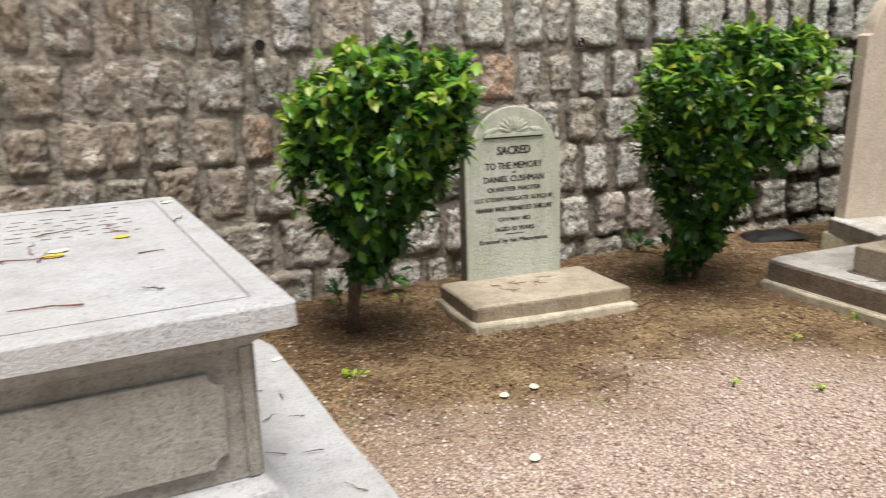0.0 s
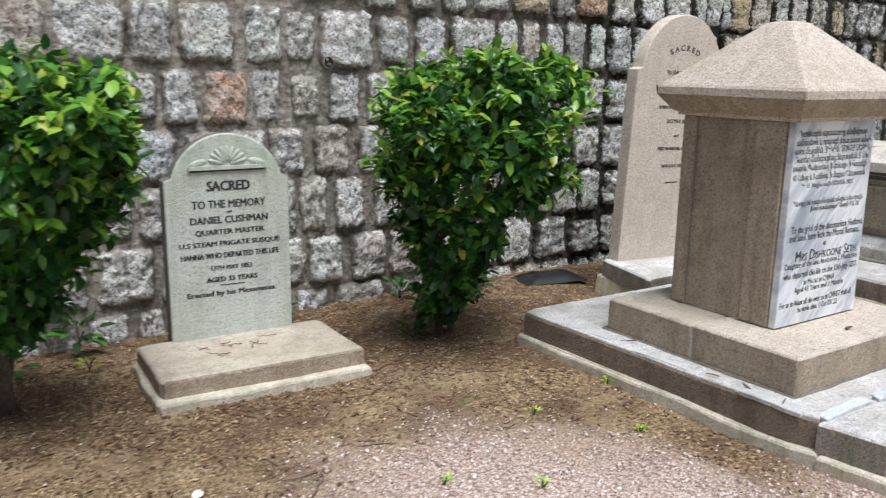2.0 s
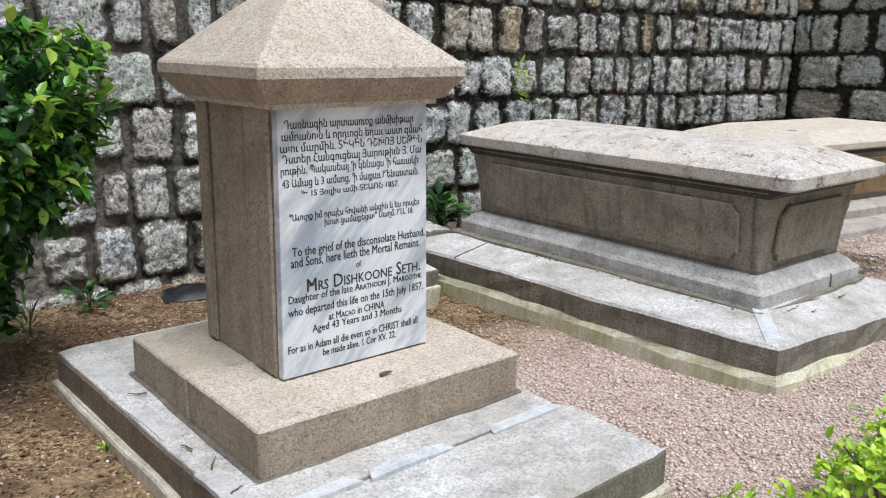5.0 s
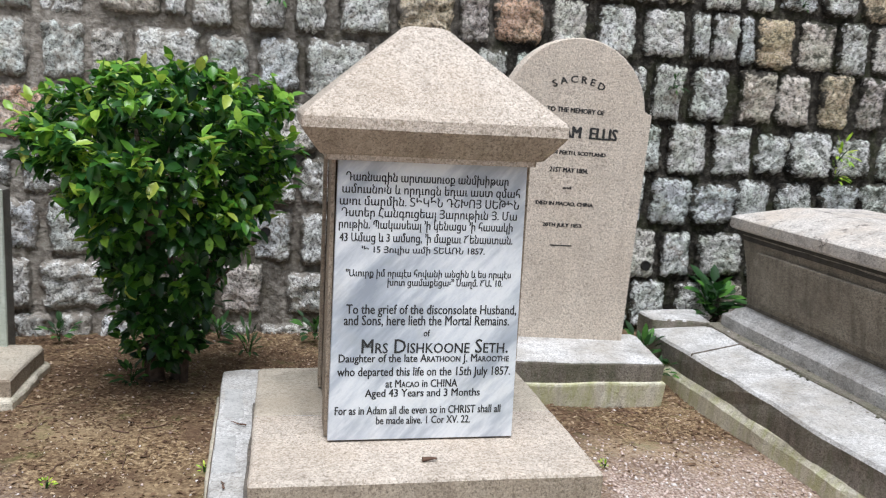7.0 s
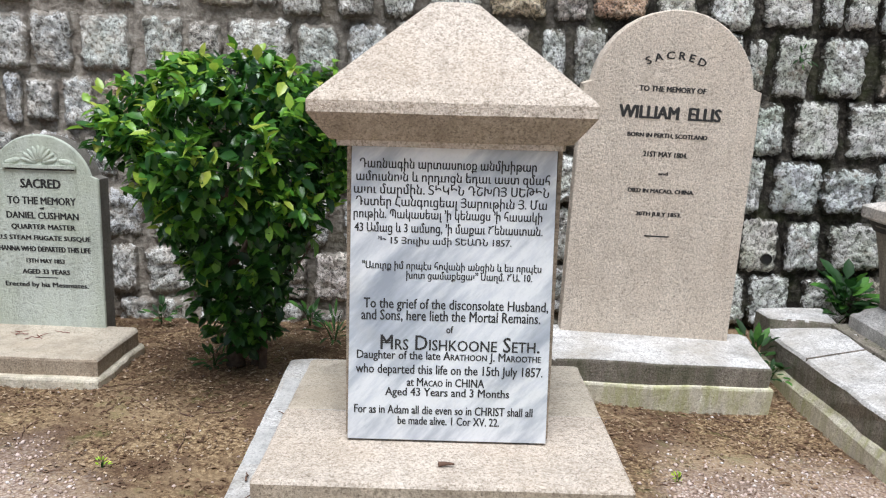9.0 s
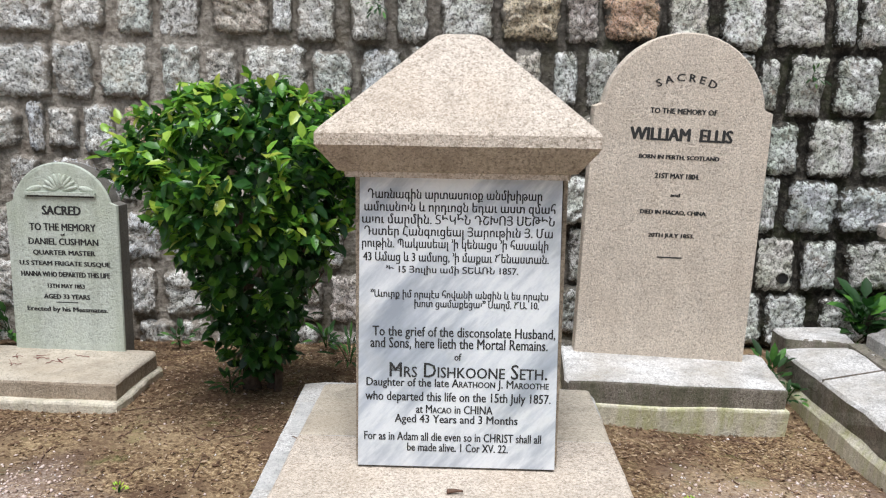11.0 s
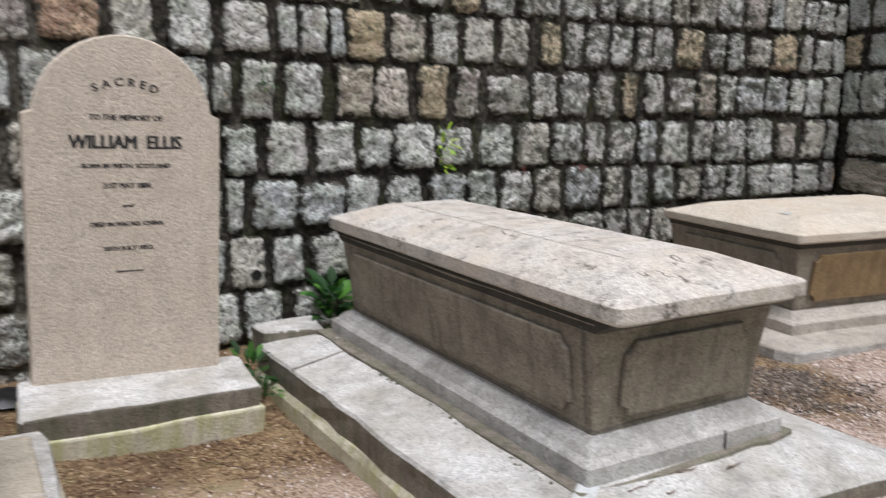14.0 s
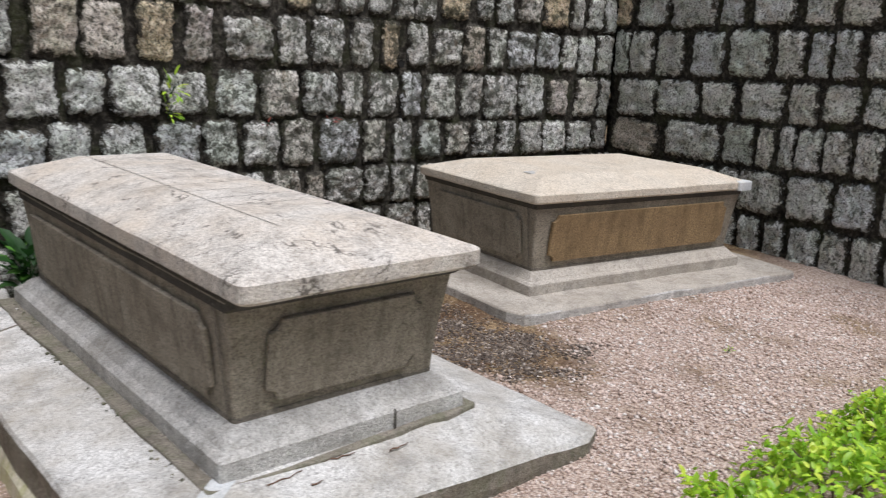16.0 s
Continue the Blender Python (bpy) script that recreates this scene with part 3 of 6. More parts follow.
def text_mesh(body, width, height, arch=0.0, bold=0.0):
    """A line of lettering, fitted to width and height, standing in the x, z plane and centred."""
    cu = bpy.data.curves.new("inscription", "FONT")
    small, plain_text = [], ""
    inside = False
    for ch in body:
        if ch in "{}":
            inside = ch == "{"
            continue
        small.append(inside)
        plain_text += ch
    cu.body = plain_text
    cu.small_caps_scale = 0.72
    for fmt, on in zip(cu.body_format, small):
        fmt.use_small_caps = on
    cu.align_x = "CENTER"
    cu.size = 1.0
    tmp = new("inscription_tmp", cu)
    bpy.context.view_layer.update()
    dep = bpy.context.evaluated_depsgraph_get()
    shown = tmp.evaluated_get(dep)
    co, faces = [], []
    for layer in glyph_layers(shown.to_curve(dep)):
        if layer:
            vs, fs = filled(layer)
            faces += [tuple(v + len(co) for v in q) for q in fs]
            co += vs
    tmp.to_curve_clear()
    bpy.data.objects.remove(tmp)
    bpy.data.curves.remove(cu)
    co = np.array(co)
    lo, hi = co.min(0), co.max(0)
    x = (co[:, 0] - (lo[0] + hi[0]) / 2) / (hi[0] - lo[0]) * width
    z = (co[:, 1] - (lo[1] + hi[1]) / 2) / (hi[1] - lo[1]) * height
    if arch > 0:
        ang = x / arch
        x, z = (arch + z) * np.sin(ang), (arch + z) * np.cos(ang) - arch
    count = len(x)
    spots = [(0, 0)] if not bold else [(0, 0), (bold, 0), (-bold, 0), (0, bold * 0.6)]
    verts = [(px + dx, -0.00015 * k, pz + dz) for k, (dx, dz) in enumerate(spots) for px, pz in zip(x, z)]
    faces = [tuple(v + k * count for v in f) for k in range(len(spots)) for f in faces]
    out = bpy.data.meshes.new("inscription")
    out.from_pydata(verts, [], faces)
    return out


def bar_mesh(width, height):
    bm = bmesh.new()
    vs = [bm.verts.new(p) for p in ((-width / 2, 0, -height / 2), (width / 2, 0, -height / 2), (width / 2, 0, height / 2), (-width / 2, 0, height / 2))]
    bm.faces.new(vs)
    return bm


def inscribe(parent, lines, mat, y, label="black painted lettering", heavy=0.002):
    """Lines of (text, x, z, width, height[, arch])."""
    for row in lines:
        body, x, z, w, h = row[:5]
        if body == "-":
            part("inscription_rule", bar_mesh(w, h), mat, parent, m=pose(x, y, z))
            continue
        me = text_mesh(body, w, h, arch=row[5] if len(row) > 5 else 0.0, bold=max(heavy, 0.07 * h * (h > 0.042) * (heavy > 0.001)))
        me.materials.append(mat)
        tagged(part("inscription", me, mat, parent, label, pose(x, y, z)), kind="stuff")

# ---- ground ----


def build_ground():
    xs = np.concatenate([[-2000, -400, -80, -25, -12], np.arange(-8, 10.01, 0.1), [14, 25, 80, 400, 2000]])
    ys = np.concatenate([[-2000, -400, -80, -20, -8], np.arange(-5, 3.61, 0.1), [6, 20, 80, 400, 2000]])
    verts = [(x, y, ground_z(x, y)) for y in ys for x in xs]
    nx = len(xs)
    faces = [(j * nx + i, j * nx + i + 1, (j + 1) * nx + i + 1, (j + 1) * nx + i) for j in range(len(ys) - 1) for i in range(nx - 1)]
    me = bpy.data.meshes.new("ground")
    me.from_pydata(verts, [], faces)
    me.materials.append(M_GROUND)
    at = me.attributes.new("gravel", "FLOAT", "POINT")
    at.data.foreach_set("value", [gravel_zone(x, y) for x, y, _ in verts])
    me.polygons.foreach_set("use_smooth", [True] * len(faces))
    return tagged(new("ground", me), "brown soil and pinkish gravel ground with dry litter", "ground", kind="structure")


build_ground()

# ---- walls ----


def wall_line_y(x):
    return 2.52 + 0.055 * x


def wall_thing(name, a, b, height, label):
    """A mortar wall between two plan points, front face towards the graves; uneven surface."""
    a, b = Vector(a), Vector(b)
    along = (b - a).normalized()
    back = Vector((-along.y, along.x))
    n, k = round((b - a).length / 0.09), round(height / 0.09)
    bm = bmesh.new()
    grid = []
    for j in range(k + 1):
        row = []
        for i in range(n + 1):
            p = a + (b - a) * (i / n)
            z = -0.25 + (height + 0.25) * j / k
            d = 0.022 * noise.noise((p.x * 7, p.y * 7, z * 7)) + 0.02 * noise.noise((p.x * 2, p.y * 2, z * 2))
            flush = 0.016 * min(1.0, max(0.0, (-0.2 - p.x) / 1.4))
            q = p + back * (d - flush)
            row.append(bm.verts.new((q.x, q.y, z)))
        grid.append(row)
    for j in range(k):
        for i in range(n):
            bm.faces.new((grid[j][i], grid[j][i + 1], grid[j + 1][i + 1], grid[j + 1][i]))
    rear = [bm.verts.new((*(p + back * 0.5), z)) for p, z in ((a, -0.25), (b, -0.25), (b, height), (a, height))]
    bm.faces.new(rear[::-1])
    bm.faces.new([v for v in grid[-1]] + [rear[2], rear[3]])
    bm.faces.new([r[-1] for r in grid][::-1] + [rear[2], rear[1]][::1])
    bm.faces.new([r[0] for r in grid] + [rear[3], rear[0]])
    ob = new(name, mesh_from(bm, name, M_MORTAR, True))
    return tagged(ob, label, "wall", kind="structure")


WALL_A, WALL_B = (-9.0, wall_line_y(-9.0)), (8.35, wall_line_y(8.35))
SIDE_B = (6.75, -4.2)
wall_back = wall_thing("wall_back", WALL_A, WALL_B, 3.3, "tall retaining wall of rough granite blocks in dark mortar")
wall_side = wall_thing("wall_side", (8.33, wall_line_y(8.33) + 0.0), SIDE_B, 3.3, "side retaining wall of rough granite blocks in black mortar")


def stone_mesh(seed):
    """A hewn block of unit width and height: squarish outline, rough broken face."""
    rnd = random.Random(seed)
    n = 15
    bm = bmesh.new()
    lay = bm.verts.layers.float.new("rim")
    off = rnd.uniform(0, 100)
    corner = rnd.uniform(0.03, 0.13)
    tilt_u, tilt_v = rnd.uniform(-0.010, 0.010), rnd.uniform(-0.012, 0.012)
    grid = []
    for j in range(n + 1):
        row = []
        for i in range(n + 1):
            u, v = i / n * 2 - 1, j / n * 2 - 1
            k = 1 - corner * (abs(u) ** 5) * (abs(v) ** 5)
            x = 0.5 * u * k * (1 + 0.10 * noise.noise((off, v * 2.2, u * 1.2)) + 0.10 * noise.noise((off + 9, v * 6, u)))
            z = 0.5 * v * k * (1 + 0.08 * noise.noise((u * 2.2, off, v * 1.2)) + 0.09 * noise.noise((u * 6, off + 9, v)))
            edge = max(abs(u), abs(v))
            y = -0.030 * (1 - edge ** 12) + tilt_u * u + tilt_v * v + 0.016 * noise.noise((u * 1.4 + off, v * 1.4, off)) + 0.016 * noise.noise((u * 4.0, v * 4.5 + off, 2)) + 0.022 * noise.noise((u * 9, v * 10 + off, 5))
            row.append(bm.verts.new((x, y - 0.012, z)))
            row[-1][lay] = edge
        grid.append(row)
    for j in range(n):
        for i in range(n):
            bm.faces.new((grid[j][i], grid[j][i + 1], grid[j + 1][i + 1], grid[j + 1][i]))
    rim = grid[0][:-1] + [r[-1] for r in grid][:-1] + grid[-1][:0:-1] + [r[0] for r in grid][:0:-1]
    rear = [bm.verts.new((p.co.x * 1.03, 0.06, p.co.z * 1.03)) for p in rim]
    for p in rear:
        p[lay] = 1.3
    m = len(rim)
    for k in range(m):
        bm.faces.new((rim[k], rear[k], rear[(k + 1) % m], rim[(k + 1) % m]))
    return mesh_from(bm, "stone", M_STONE, True)


STONES = [stone_mesh(s) for s in range(20)]

# heights of the bed joints of the back wall at five places along it
BED_X = (-4.2, -1.1, 2.0, 4.0, 7.2)
BEDS = [(0.24, 0.11, -0.02, -0.02, -0.06), (0.56, 0.44, 0.33, 0.33, 0.29), (0.86, 0.79, 0.68, 0.67, 0.61), (1.14, 1.09, 1.03, 1.03, 0.96),
        (1.44, 1.41, 1.39, 1.38, 1.39), (1.79, 1.775, 1.77, 1.755, 1.81), (2.13, 2.12, 2.11, 2.12, 2.19), (2.46, 2.46, 2.46, 2.47, 2.54), (2.80, 2.8, 2.8, 2.8, 2.86), (3.2, 3.2, 3.2, 3.2, 3.22)]
# blocks of each course as left and right end along the wall; elsewhere the courses go on at random
COURSE_LOW = [-1.38, -1.16, -1.08, -0.85, -0.79, -0.57, -0.41, -0.20, 1.86, 2.11, 2.21, 2.49]
COURSE_KNEE = [-4.47, -4.29, -4.23, -4.05, -3.98, -3.77, -3.71, -3.51, -3.46, -3.23, -1.43, -1.26, -1.19, -1.00, -0.91, -0.71, -0.62, -0.40, 1.78, 2.00, 2.06, 2.27, 2.34, 2.67]
COURSE_WAIST = [-4.68, -4.49, -4.43, -4.22, -4.19, -4.05, -4.02, -3.84, -3.76, -3.55, -3.50, -3.34, -1.62, -1.40, -1.32, -1.10, -1.03, -0.72,
                1.77, 1.87, 1.95, 2.23, 2.26, 2.56, 2.59, 2.83, 2.91, 3.17, 3.25, 3.55, 3.59, 3.84, 3.89, 4.17, 4.20, 4.48, 4.55, 4.90, 4.96, 5.17, 5.27, 5.47,
                5.55, 5.81, 5.88, 6.16, 6.22, 6.50, 6.55, 6.79, 6.88, 7.19, 7.22, 7.57, 7.62, 8.00]
COURSE_CHEST = [-4.63, -4.39, -4.29, -4.05, -4.00, -3.78, -3.72, -3.48, -3.40, -3.22, -2.41, -2.24, -2.20, -2.03, -1.98, -1.74, -1.71, -1.55, -1.46, -1.30, -1.22, -1.02, -0.96, -0.78, -0.72, -0.54,
                1.77, 1.97, 2.05, 2.30, 2.37, 2.65, 2.70, 2.92, 2.97, 3.27, 3.31, 3.61, 3.69, 3.97, 4.03, 4.33, 4.39, 4.68, 4.74, 4.93, 5.00, 5.28, 5.34, 5.55,
                5.63, 5.96, 6.03, 6.28, 6.35, 6.77, 6.83, 7.18, 7.27, 7.58, 7.70, 8.05]
COURSE_HEAD = [-4.62, -4.50, -4.44, -4.21, -4.13, -3.99, -3.93, -3.70, -3.63, -3.45, -3.29, -3.07, -2.35, -2.14, -2.09, -1.82, -1.74, -1.53, -1.50, -1.32, -1.27, -0.93, -0.88, -0.67, -0.60, -0.38,
               0.06, 0.22, 0.28, 0.43, 0.51, 0.64, 0.70, 0.88, 1.71, 1.82, 1.89, 2.09, 2.16, 2.42, 2.52, 2.78, 2.81, 3.06, 3.15, 3.38, 3.46, 3.65,
               3.75, 4.11, 4.17, 4.40, 4.46, 4.74, 4.81, 5.02, 5.12, 5.28, 5.41, 5.61, 5.69, 6.00, 6.05, 6.28, 6.36, 6.56, 6.64, 6.97, 7.04, 7.37, 7.42, 7.65, 7.70, 7.95]
COURSE_HIGH = [-1.11, -1.00, -0.97, -0.76, -0.66, -0.47, -0.40, -0.23, -0.14, 0.14, 0.21, 0.52, 0.57, 0.75, 0.79, 1.10, 1.16, 1.39, 1.47, 1.71, 1.79, 2.07, 2.13, 2.25, 2.28, 2.45, 2.48, 2.57,
               2.61, 2.88, 2.94, 3.20, 3.24, 3.47, 3.53, 3.79, 3.85, 4.11, 4.24, 4.43, 4.48, 4.65, 5.46, 5.69, 5.77, 6.08, 6.19, 6.37, 6.44, 6.65, 6.75, 7.05, 7.11, 7.47, 7.52, 7.71, 7.81, 8.06]
COURSE_TOP = [-1.10, -0.97, -0.90, -0.70, -0.60, -0.39, -0.27, -0.07, 0.02, 0.25, 0.31, 0.51, 0.64, 0.90, 0.95, 1.21, 1.64, 1.88, 1.94, 2.11, 2.19, 2.46, 2.50, 2.70, 2.76, 3.04, 3.09, 3.34, 3.41, 3.64, 3.71, 3.97, 4.02, 4.41]
LAID = {0: COURSE_LOW, 1: COURSE_KNEE, 2: COURSE_WAIST, 3: COURSE_CHEST, 4: COURSE_HEAD, 5: COURSE_HIGH, 6: COURSE_TOP}
# blocks of another stone: course and a place within the block
ODD = [(5, 0.3, M_STONE_OCHRE), (5, 0.95, M_STONE_ORANGE), (5, 0.65, M_STONE_PINK), (6, 2.0, M_STONE_TAN), (6, 3.5, M_STONE_OCHRE), (5, 2.7, M_STONE_OCHRE), (5, 3.1, M_STONE_TAN), (5, 4.3, M_STONE_OCHRE),
       (4, 2.6, M_STONE_TAN), (4, 2.9, M_STONE_TAN), (4, 3.2, M_STONE_OCHRE), (4, 3.5, M_STONE_PINK), (4, 5.2, M_STONE_OCHRE), (4, 6.1, M_STONE_TAN), (5, 5.9, M_STONE_OCHRE), (5, 7.3, M_STONE_OCHRE), (3, 7.4, M_STONE_PINK),
       (4, 0.35, M_STONE_TAN), (3, -1.85, M_STONE_ORANGE), (3, -1.4, M_STONE_TAN), (2, -1.2, M_STONE_TAN), (0, -1.0, M_STONE_PINK), (0, -0.7, M_STONE_PINK), (2, -3.45, M_STONE_ORANGE), (6, -0.5, M_STONE_PINK),
       (3, -4.5, M_STONE_TAN), (2, -4.6, M_STONE_TAN), (2, -4.3, M_STONE_TAN), (2, -4.1, M_STONE_TAN), (2, -3.65, M_STONE_TAN), (4, -4.55, M_STONE_TAN), (4, -4.05, M_STONE_TAN), (1, -3.9, M_STONE_TAN), (1, -3.6, M_STONE_TAN)]


def bed_height(course, x):
    return float(np.interp(x, BED_X, BEDS[course]))


def course_spans(laid, x0, x1, rnd):
    """The given blocks, and random ones wherever the course has none."""
    known = sorted(zip(laid[::2], laid[1::2]))
    spans, at = [], x0
    for a, b in known + [(x1, x1)]:
        while a - at > 0.13:
            room = a - at
            w = rnd.uniform(0.18, 0.32) * rnd.choice((1, 1, 1, 0.7))
            w = room - 0.05 if room < 0.45 else w
            spans.append((at + 0.02, at + 0.02 + max(0.09, w), False))
            at += max(0.09, w) + rnd.uniform(0.03, 0.075)
        if b > a:
            spans.append((a, b, True))
            at = b + 0.04
    return spans


def set_stone(wall, me, m, mat):
    ob = new("stone", me)
    ob.parent = wall
    ob.matrix_basis = m
    if mat is not M_STONE:
        ob.material_slots[0].link = "OBJECT"
        ob.material_slots[0].material = mat


def lay_rest(wall, rest):
    """Blocks out of reach, joined."""
    vs, fs, rims, base = [], [], [], 0
    for me, m in rest:
        vs += [tuple(m @ v.co) for v in me.vertices]
        rims += [d.value for d in me.attributes["rim"].data]
        fs += [tuple(base + k for k in p.vertices) for p in me.polygons]
        base += len(me.vertices)
    far = bpy.data.meshes.new("stonework")
    far.from_pydata(vs, [], fs)
    far.polygons.foreach_set("use_smooth", [True] * len(fs))
    far.materials.append(M_STONE)
    far.attributes.new("rim", "FLOAT", "POINT").data.foreach_set("value", rims)
    ob = new("stonework", far)
    ob.parent = wall
    tagged(ob, "rough granite blocks of the upper and far wall", kind="stuff")


def stone_matrix(p, yaw, rnd, wide, high):
    return Matrix.Translation(p) @ Matrix.Rotation(yaw, 4, "Z") @ Matrix.Rotation(rnd.uniform(-0.035, 0.035), 4, "Y") @ Matrix.Diagonal((wide * rnd.choice((1, -1)), rnd.uniform(0.8, 1.25), high, 1))


def lay_back_wall(wall, x0, x1, seed):
    rnd = random.Random(seed)
    yaw = math.atan(0.055)
    rest = []
    for c in range(-1, len(BEDS) - 1):
        for a, b, known in course_spans(LAID.get(c, []), x0, x1, rnd):
            x = (a + b) / 2
            top = bed_height(c + 1, x)
            low = bed_height(c, x) if c >= 0 else top - 0.33
            high = top - low - rnd.uniform(0.005, 0.045)
            if rnd.random() < 0.12:
                high *= 0.84
            m = stone_matrix((x, wall_line_y(x), (top + low) / 2 + rnd.uniform(-0.008, 0.008)), yaw, rnd, (b - a) * 1.07, high)
            me = STONES[rnd.randrange(len(STONES))]
            mat = next((o for k, at, o in ODD if k == c and a <= at <= b), M_STONE)
            if mat is M_STONE and not known and rnd.random() < 0.10:
                mat = rnd.choice((M_STONE_TAN, M_STONE_TAN, M_STONE_PINK))
            if -5.0 < x < 8.3 and c < 7:
                set_stone(wall, me, m, mat)
            else:
                rest.append((me, m))
    lay_rest(wall, rest)


# side wall: bed joints at the corner and two metres on, then its blocks by distance from the corner
SIDE_BEDS = [(-0.10, -0.10), (0.24, 0.30), (0.60, 0.70), (0.99, 1.09), (1.40, 1.45), (1.88, 1.88), (2.25, 2.25), (2.6, 2.6), (2.95, 2.95), (3.22, 3.22)]
SIDE_LAID = {1: [1.87, 2.32, 2.38, 2.78], 2: [0.13, 0.78, 0.92, 1.58, 1.63, 1.96], 3: [0.16, 0.71, 0.75, 1.25, 1.32, 1.69, 1.78, 2.21, 2.28, 2.54],
             4: [0.30, 0.61, 0.66, 1.02, 1.13, 1.51, 1.58, 2.01, 2.09, 2.35], 5: [0.04, 0.26, 0.35, 0.77, 0.81, 1.35, 1.43, 1.69, 1.81, 2.19, 2.32, 2.58]}
SIDE_ODD = [(2, 0.4, M_STONE_TAN), (5, 0.1, M_STONE_OCHRE)]


def lay_side_wall(wall, a, b, seed):
    rnd = random.Random(seed)
    a, b = Vector(a), Vector(b)
    along = (b - a).normalized()
    yaw = math.atan2(along.y, along.x)
    rest = []
    for c in range(len(SIDE_BEDS) - 1):
        for s0, s1, known in course_spans(SIDE_LAID.get(c, []), 0.03, (b - a).length, rnd):
            s = (s0 + s1) / 2
            low, top = (p + (q - p) * min(1.5, s / 2) for p, q in (SIDE_BEDS[c], SIDE_BEDS[c + 1]))
            p = a + along * s
            m = stone_matrix((p.x, p.y, (top + low) / 2 + rnd.uniform(-0.01, 0.01)), yaw, rnd, (s1 - s0) * 1.05, top - low - rnd.uniform(0.015, 0.055))
            me = STONES[rnd.randrange(len(STONES))]
            mat = next((o for k, at, o in SIDE_ODD if k == c and s0 <= at <= s1), M_STONE)
            if p.y > -1.8 and c < 7:
                set_stone(wall, me, m, mat)
            else:
                rest.append((me, m))
    lay_rest(wall, rest)


# ---- graves ----


def chest_tomb(name, m, hx, hy, z_plinth, z_body, z_top, rim, ridge, flare, over, mats, label, inset=0.27, plinth=0.085, group="", over_y=None):
    """A chest tomb with a flared body, raised panels, moulded plinth and hipped lid; origin on the ground at its middle."""
    body_m, lid_m, panel_m, plinth_m = mats
    t = empty(name, m)
    bx, by = hx - over - flare, hy - (over if over_y is None else over_y) - flare
    px, py = bx + plinth, by + plinth
    z0, z1 = z_plinth
    part("plinth", loft([rect_ring(0, 0, px, py, z0, 0.015, 0.12, 0.004, 1), rect_ring(0, 0, px, py, z0 + (z1 - z0) * 0.5, 0.015, 0.12, 0.004, 1),
                         rect_ring(0, 0, px - 0.012, py - 0.012, z0 + (z1 - z0) * 0.58, 0.015, 0.12, 0.003, 1), rect_ring(0, 0, px - 0.03, py - 0.03, z0 + (z1 - z0) * 0.64, 0.015, 0.12, 0.003, 1),
                         rect_ring(0, 0, px - 0.052, py - 0.052, z0 + (z1 - z0) * 0.82, 0.015, 0.12, 0.003, 1), rect_ring(0, 0, bx + 0.016, by + 0.016, z1 - 0.008, 0.015, 0.12, 0.002, 1),
                         rect_ring(0, 0, bx + 0.006, by + 0.006, z1, 0.015, 0.12, 0.002, 1)]), plinth_m, t, "moulded stone plinth")
    zb, zt = z1 + 0.004, z_body
    body = part("body", loft([rect_ring(0, 0, bx, by, zb, 0.012, 0.12, 0.003, 2), rect_ring(0, 0, bx + flare * 0.35, by + flare * 0.35, zb + (zt - zb) * 0.45, 0.012, 0.12, 0.003, 2),
                              rect_ring(0, 0, bx + flare, by + flare, zt, 0.012, 0.12, 0.003, 2)]), body_m, t)
    h = zt - zb
    for sx, sy, half in ((0, -1, bx), (0, 1, bx), (-1, 0, by), (1, 0, by)):
        up = Vector((sx * flare, sy * flare, h))
        e = Vector((sx * (bx + 0.003), sy * (by + 0.003), zb))
        tang = Vector((-sy, sx, 0))
        a, b = e - tang * half, e + tang * half
        part("panel", plate(notched(half - 0.10, 0.055, h - 0.075, 0.045), 0.020, 0.006), panel_m if half == max(bx, by) else body_m, body, "raised panel with hollowed corners", face_matrix(a, b, up))
    e = Vector((-bx - 0.003, 0, zb))
    part("corner_joint", bar_mesh(0.010, h - 0.03), M_GROOVE, body, "dark vertical joint near the corner", face_matrix(e + Vector((0, by, 0)), e - Vector((0, by, 0)), Vector((-flare, 0, h))) @ pose(by - 0.028, -0.003, h / 2))
    part("open_joint", loft([rect_ring(0, 0, bx + 0.004, by + 0.004, z1 - 0.002, 0.015, 0.12, 0.003, 5), rect_ring(0, 0, bx + 0.003, by + 0.003, zb + 0.014, 0.012, 0.12, 0.003, 5)]), M_GROOVE, t, "dark damp joint under the body")
    zr = z_top
    part("lid", loft([rect_ring(0, 0, hx - 0.012, hy - 0.012, zr - rim - 0.004, 0.03, 0.1, 0.005, 3), rect_ring(0, 0, hx, hy, zr - rim + 0.008, 0.034, 0.1, 0.005, 3),
                      rect_ring(0, 0, hx, hy, zr - 0.008, 0.034, 0.1, 0.006, 3), rect_ring(0, 0, hx - 0.01, hy - 0.01, zr, 0.03, 0.1, 0.004, 3),
                      rect_ring(0, 0, hx - inset, hy - inset, zr + ridge, 0.02, 0.1, 0.003, 3), rect_ring(0, 0, hx - inset - 0.02, hy - inset - 0.02, zr + ridge + 0.004, 0.02, 0.1, 0.002, 3)]), lid_m, t, "hipped granite lid")
    # The lid's shade is put into this moulding's near-black colour.
    part("bed_moulding", loft([rect_ring(0, 0, bx + flare + 0.004, by + flare + 0.004, z_body - 0.03, 0.012, 0.12, 0.002, 4), rect_ring(0, 0, hx - 0.028, hy - 0.028, zr - rim - 0.002, 0.02, 0.12, 0.002, 4)]), M_SHADE_CRACK, t, "moulding under the lid, painted dark for its shade")
    return tagged(t, label, "tomb", group)


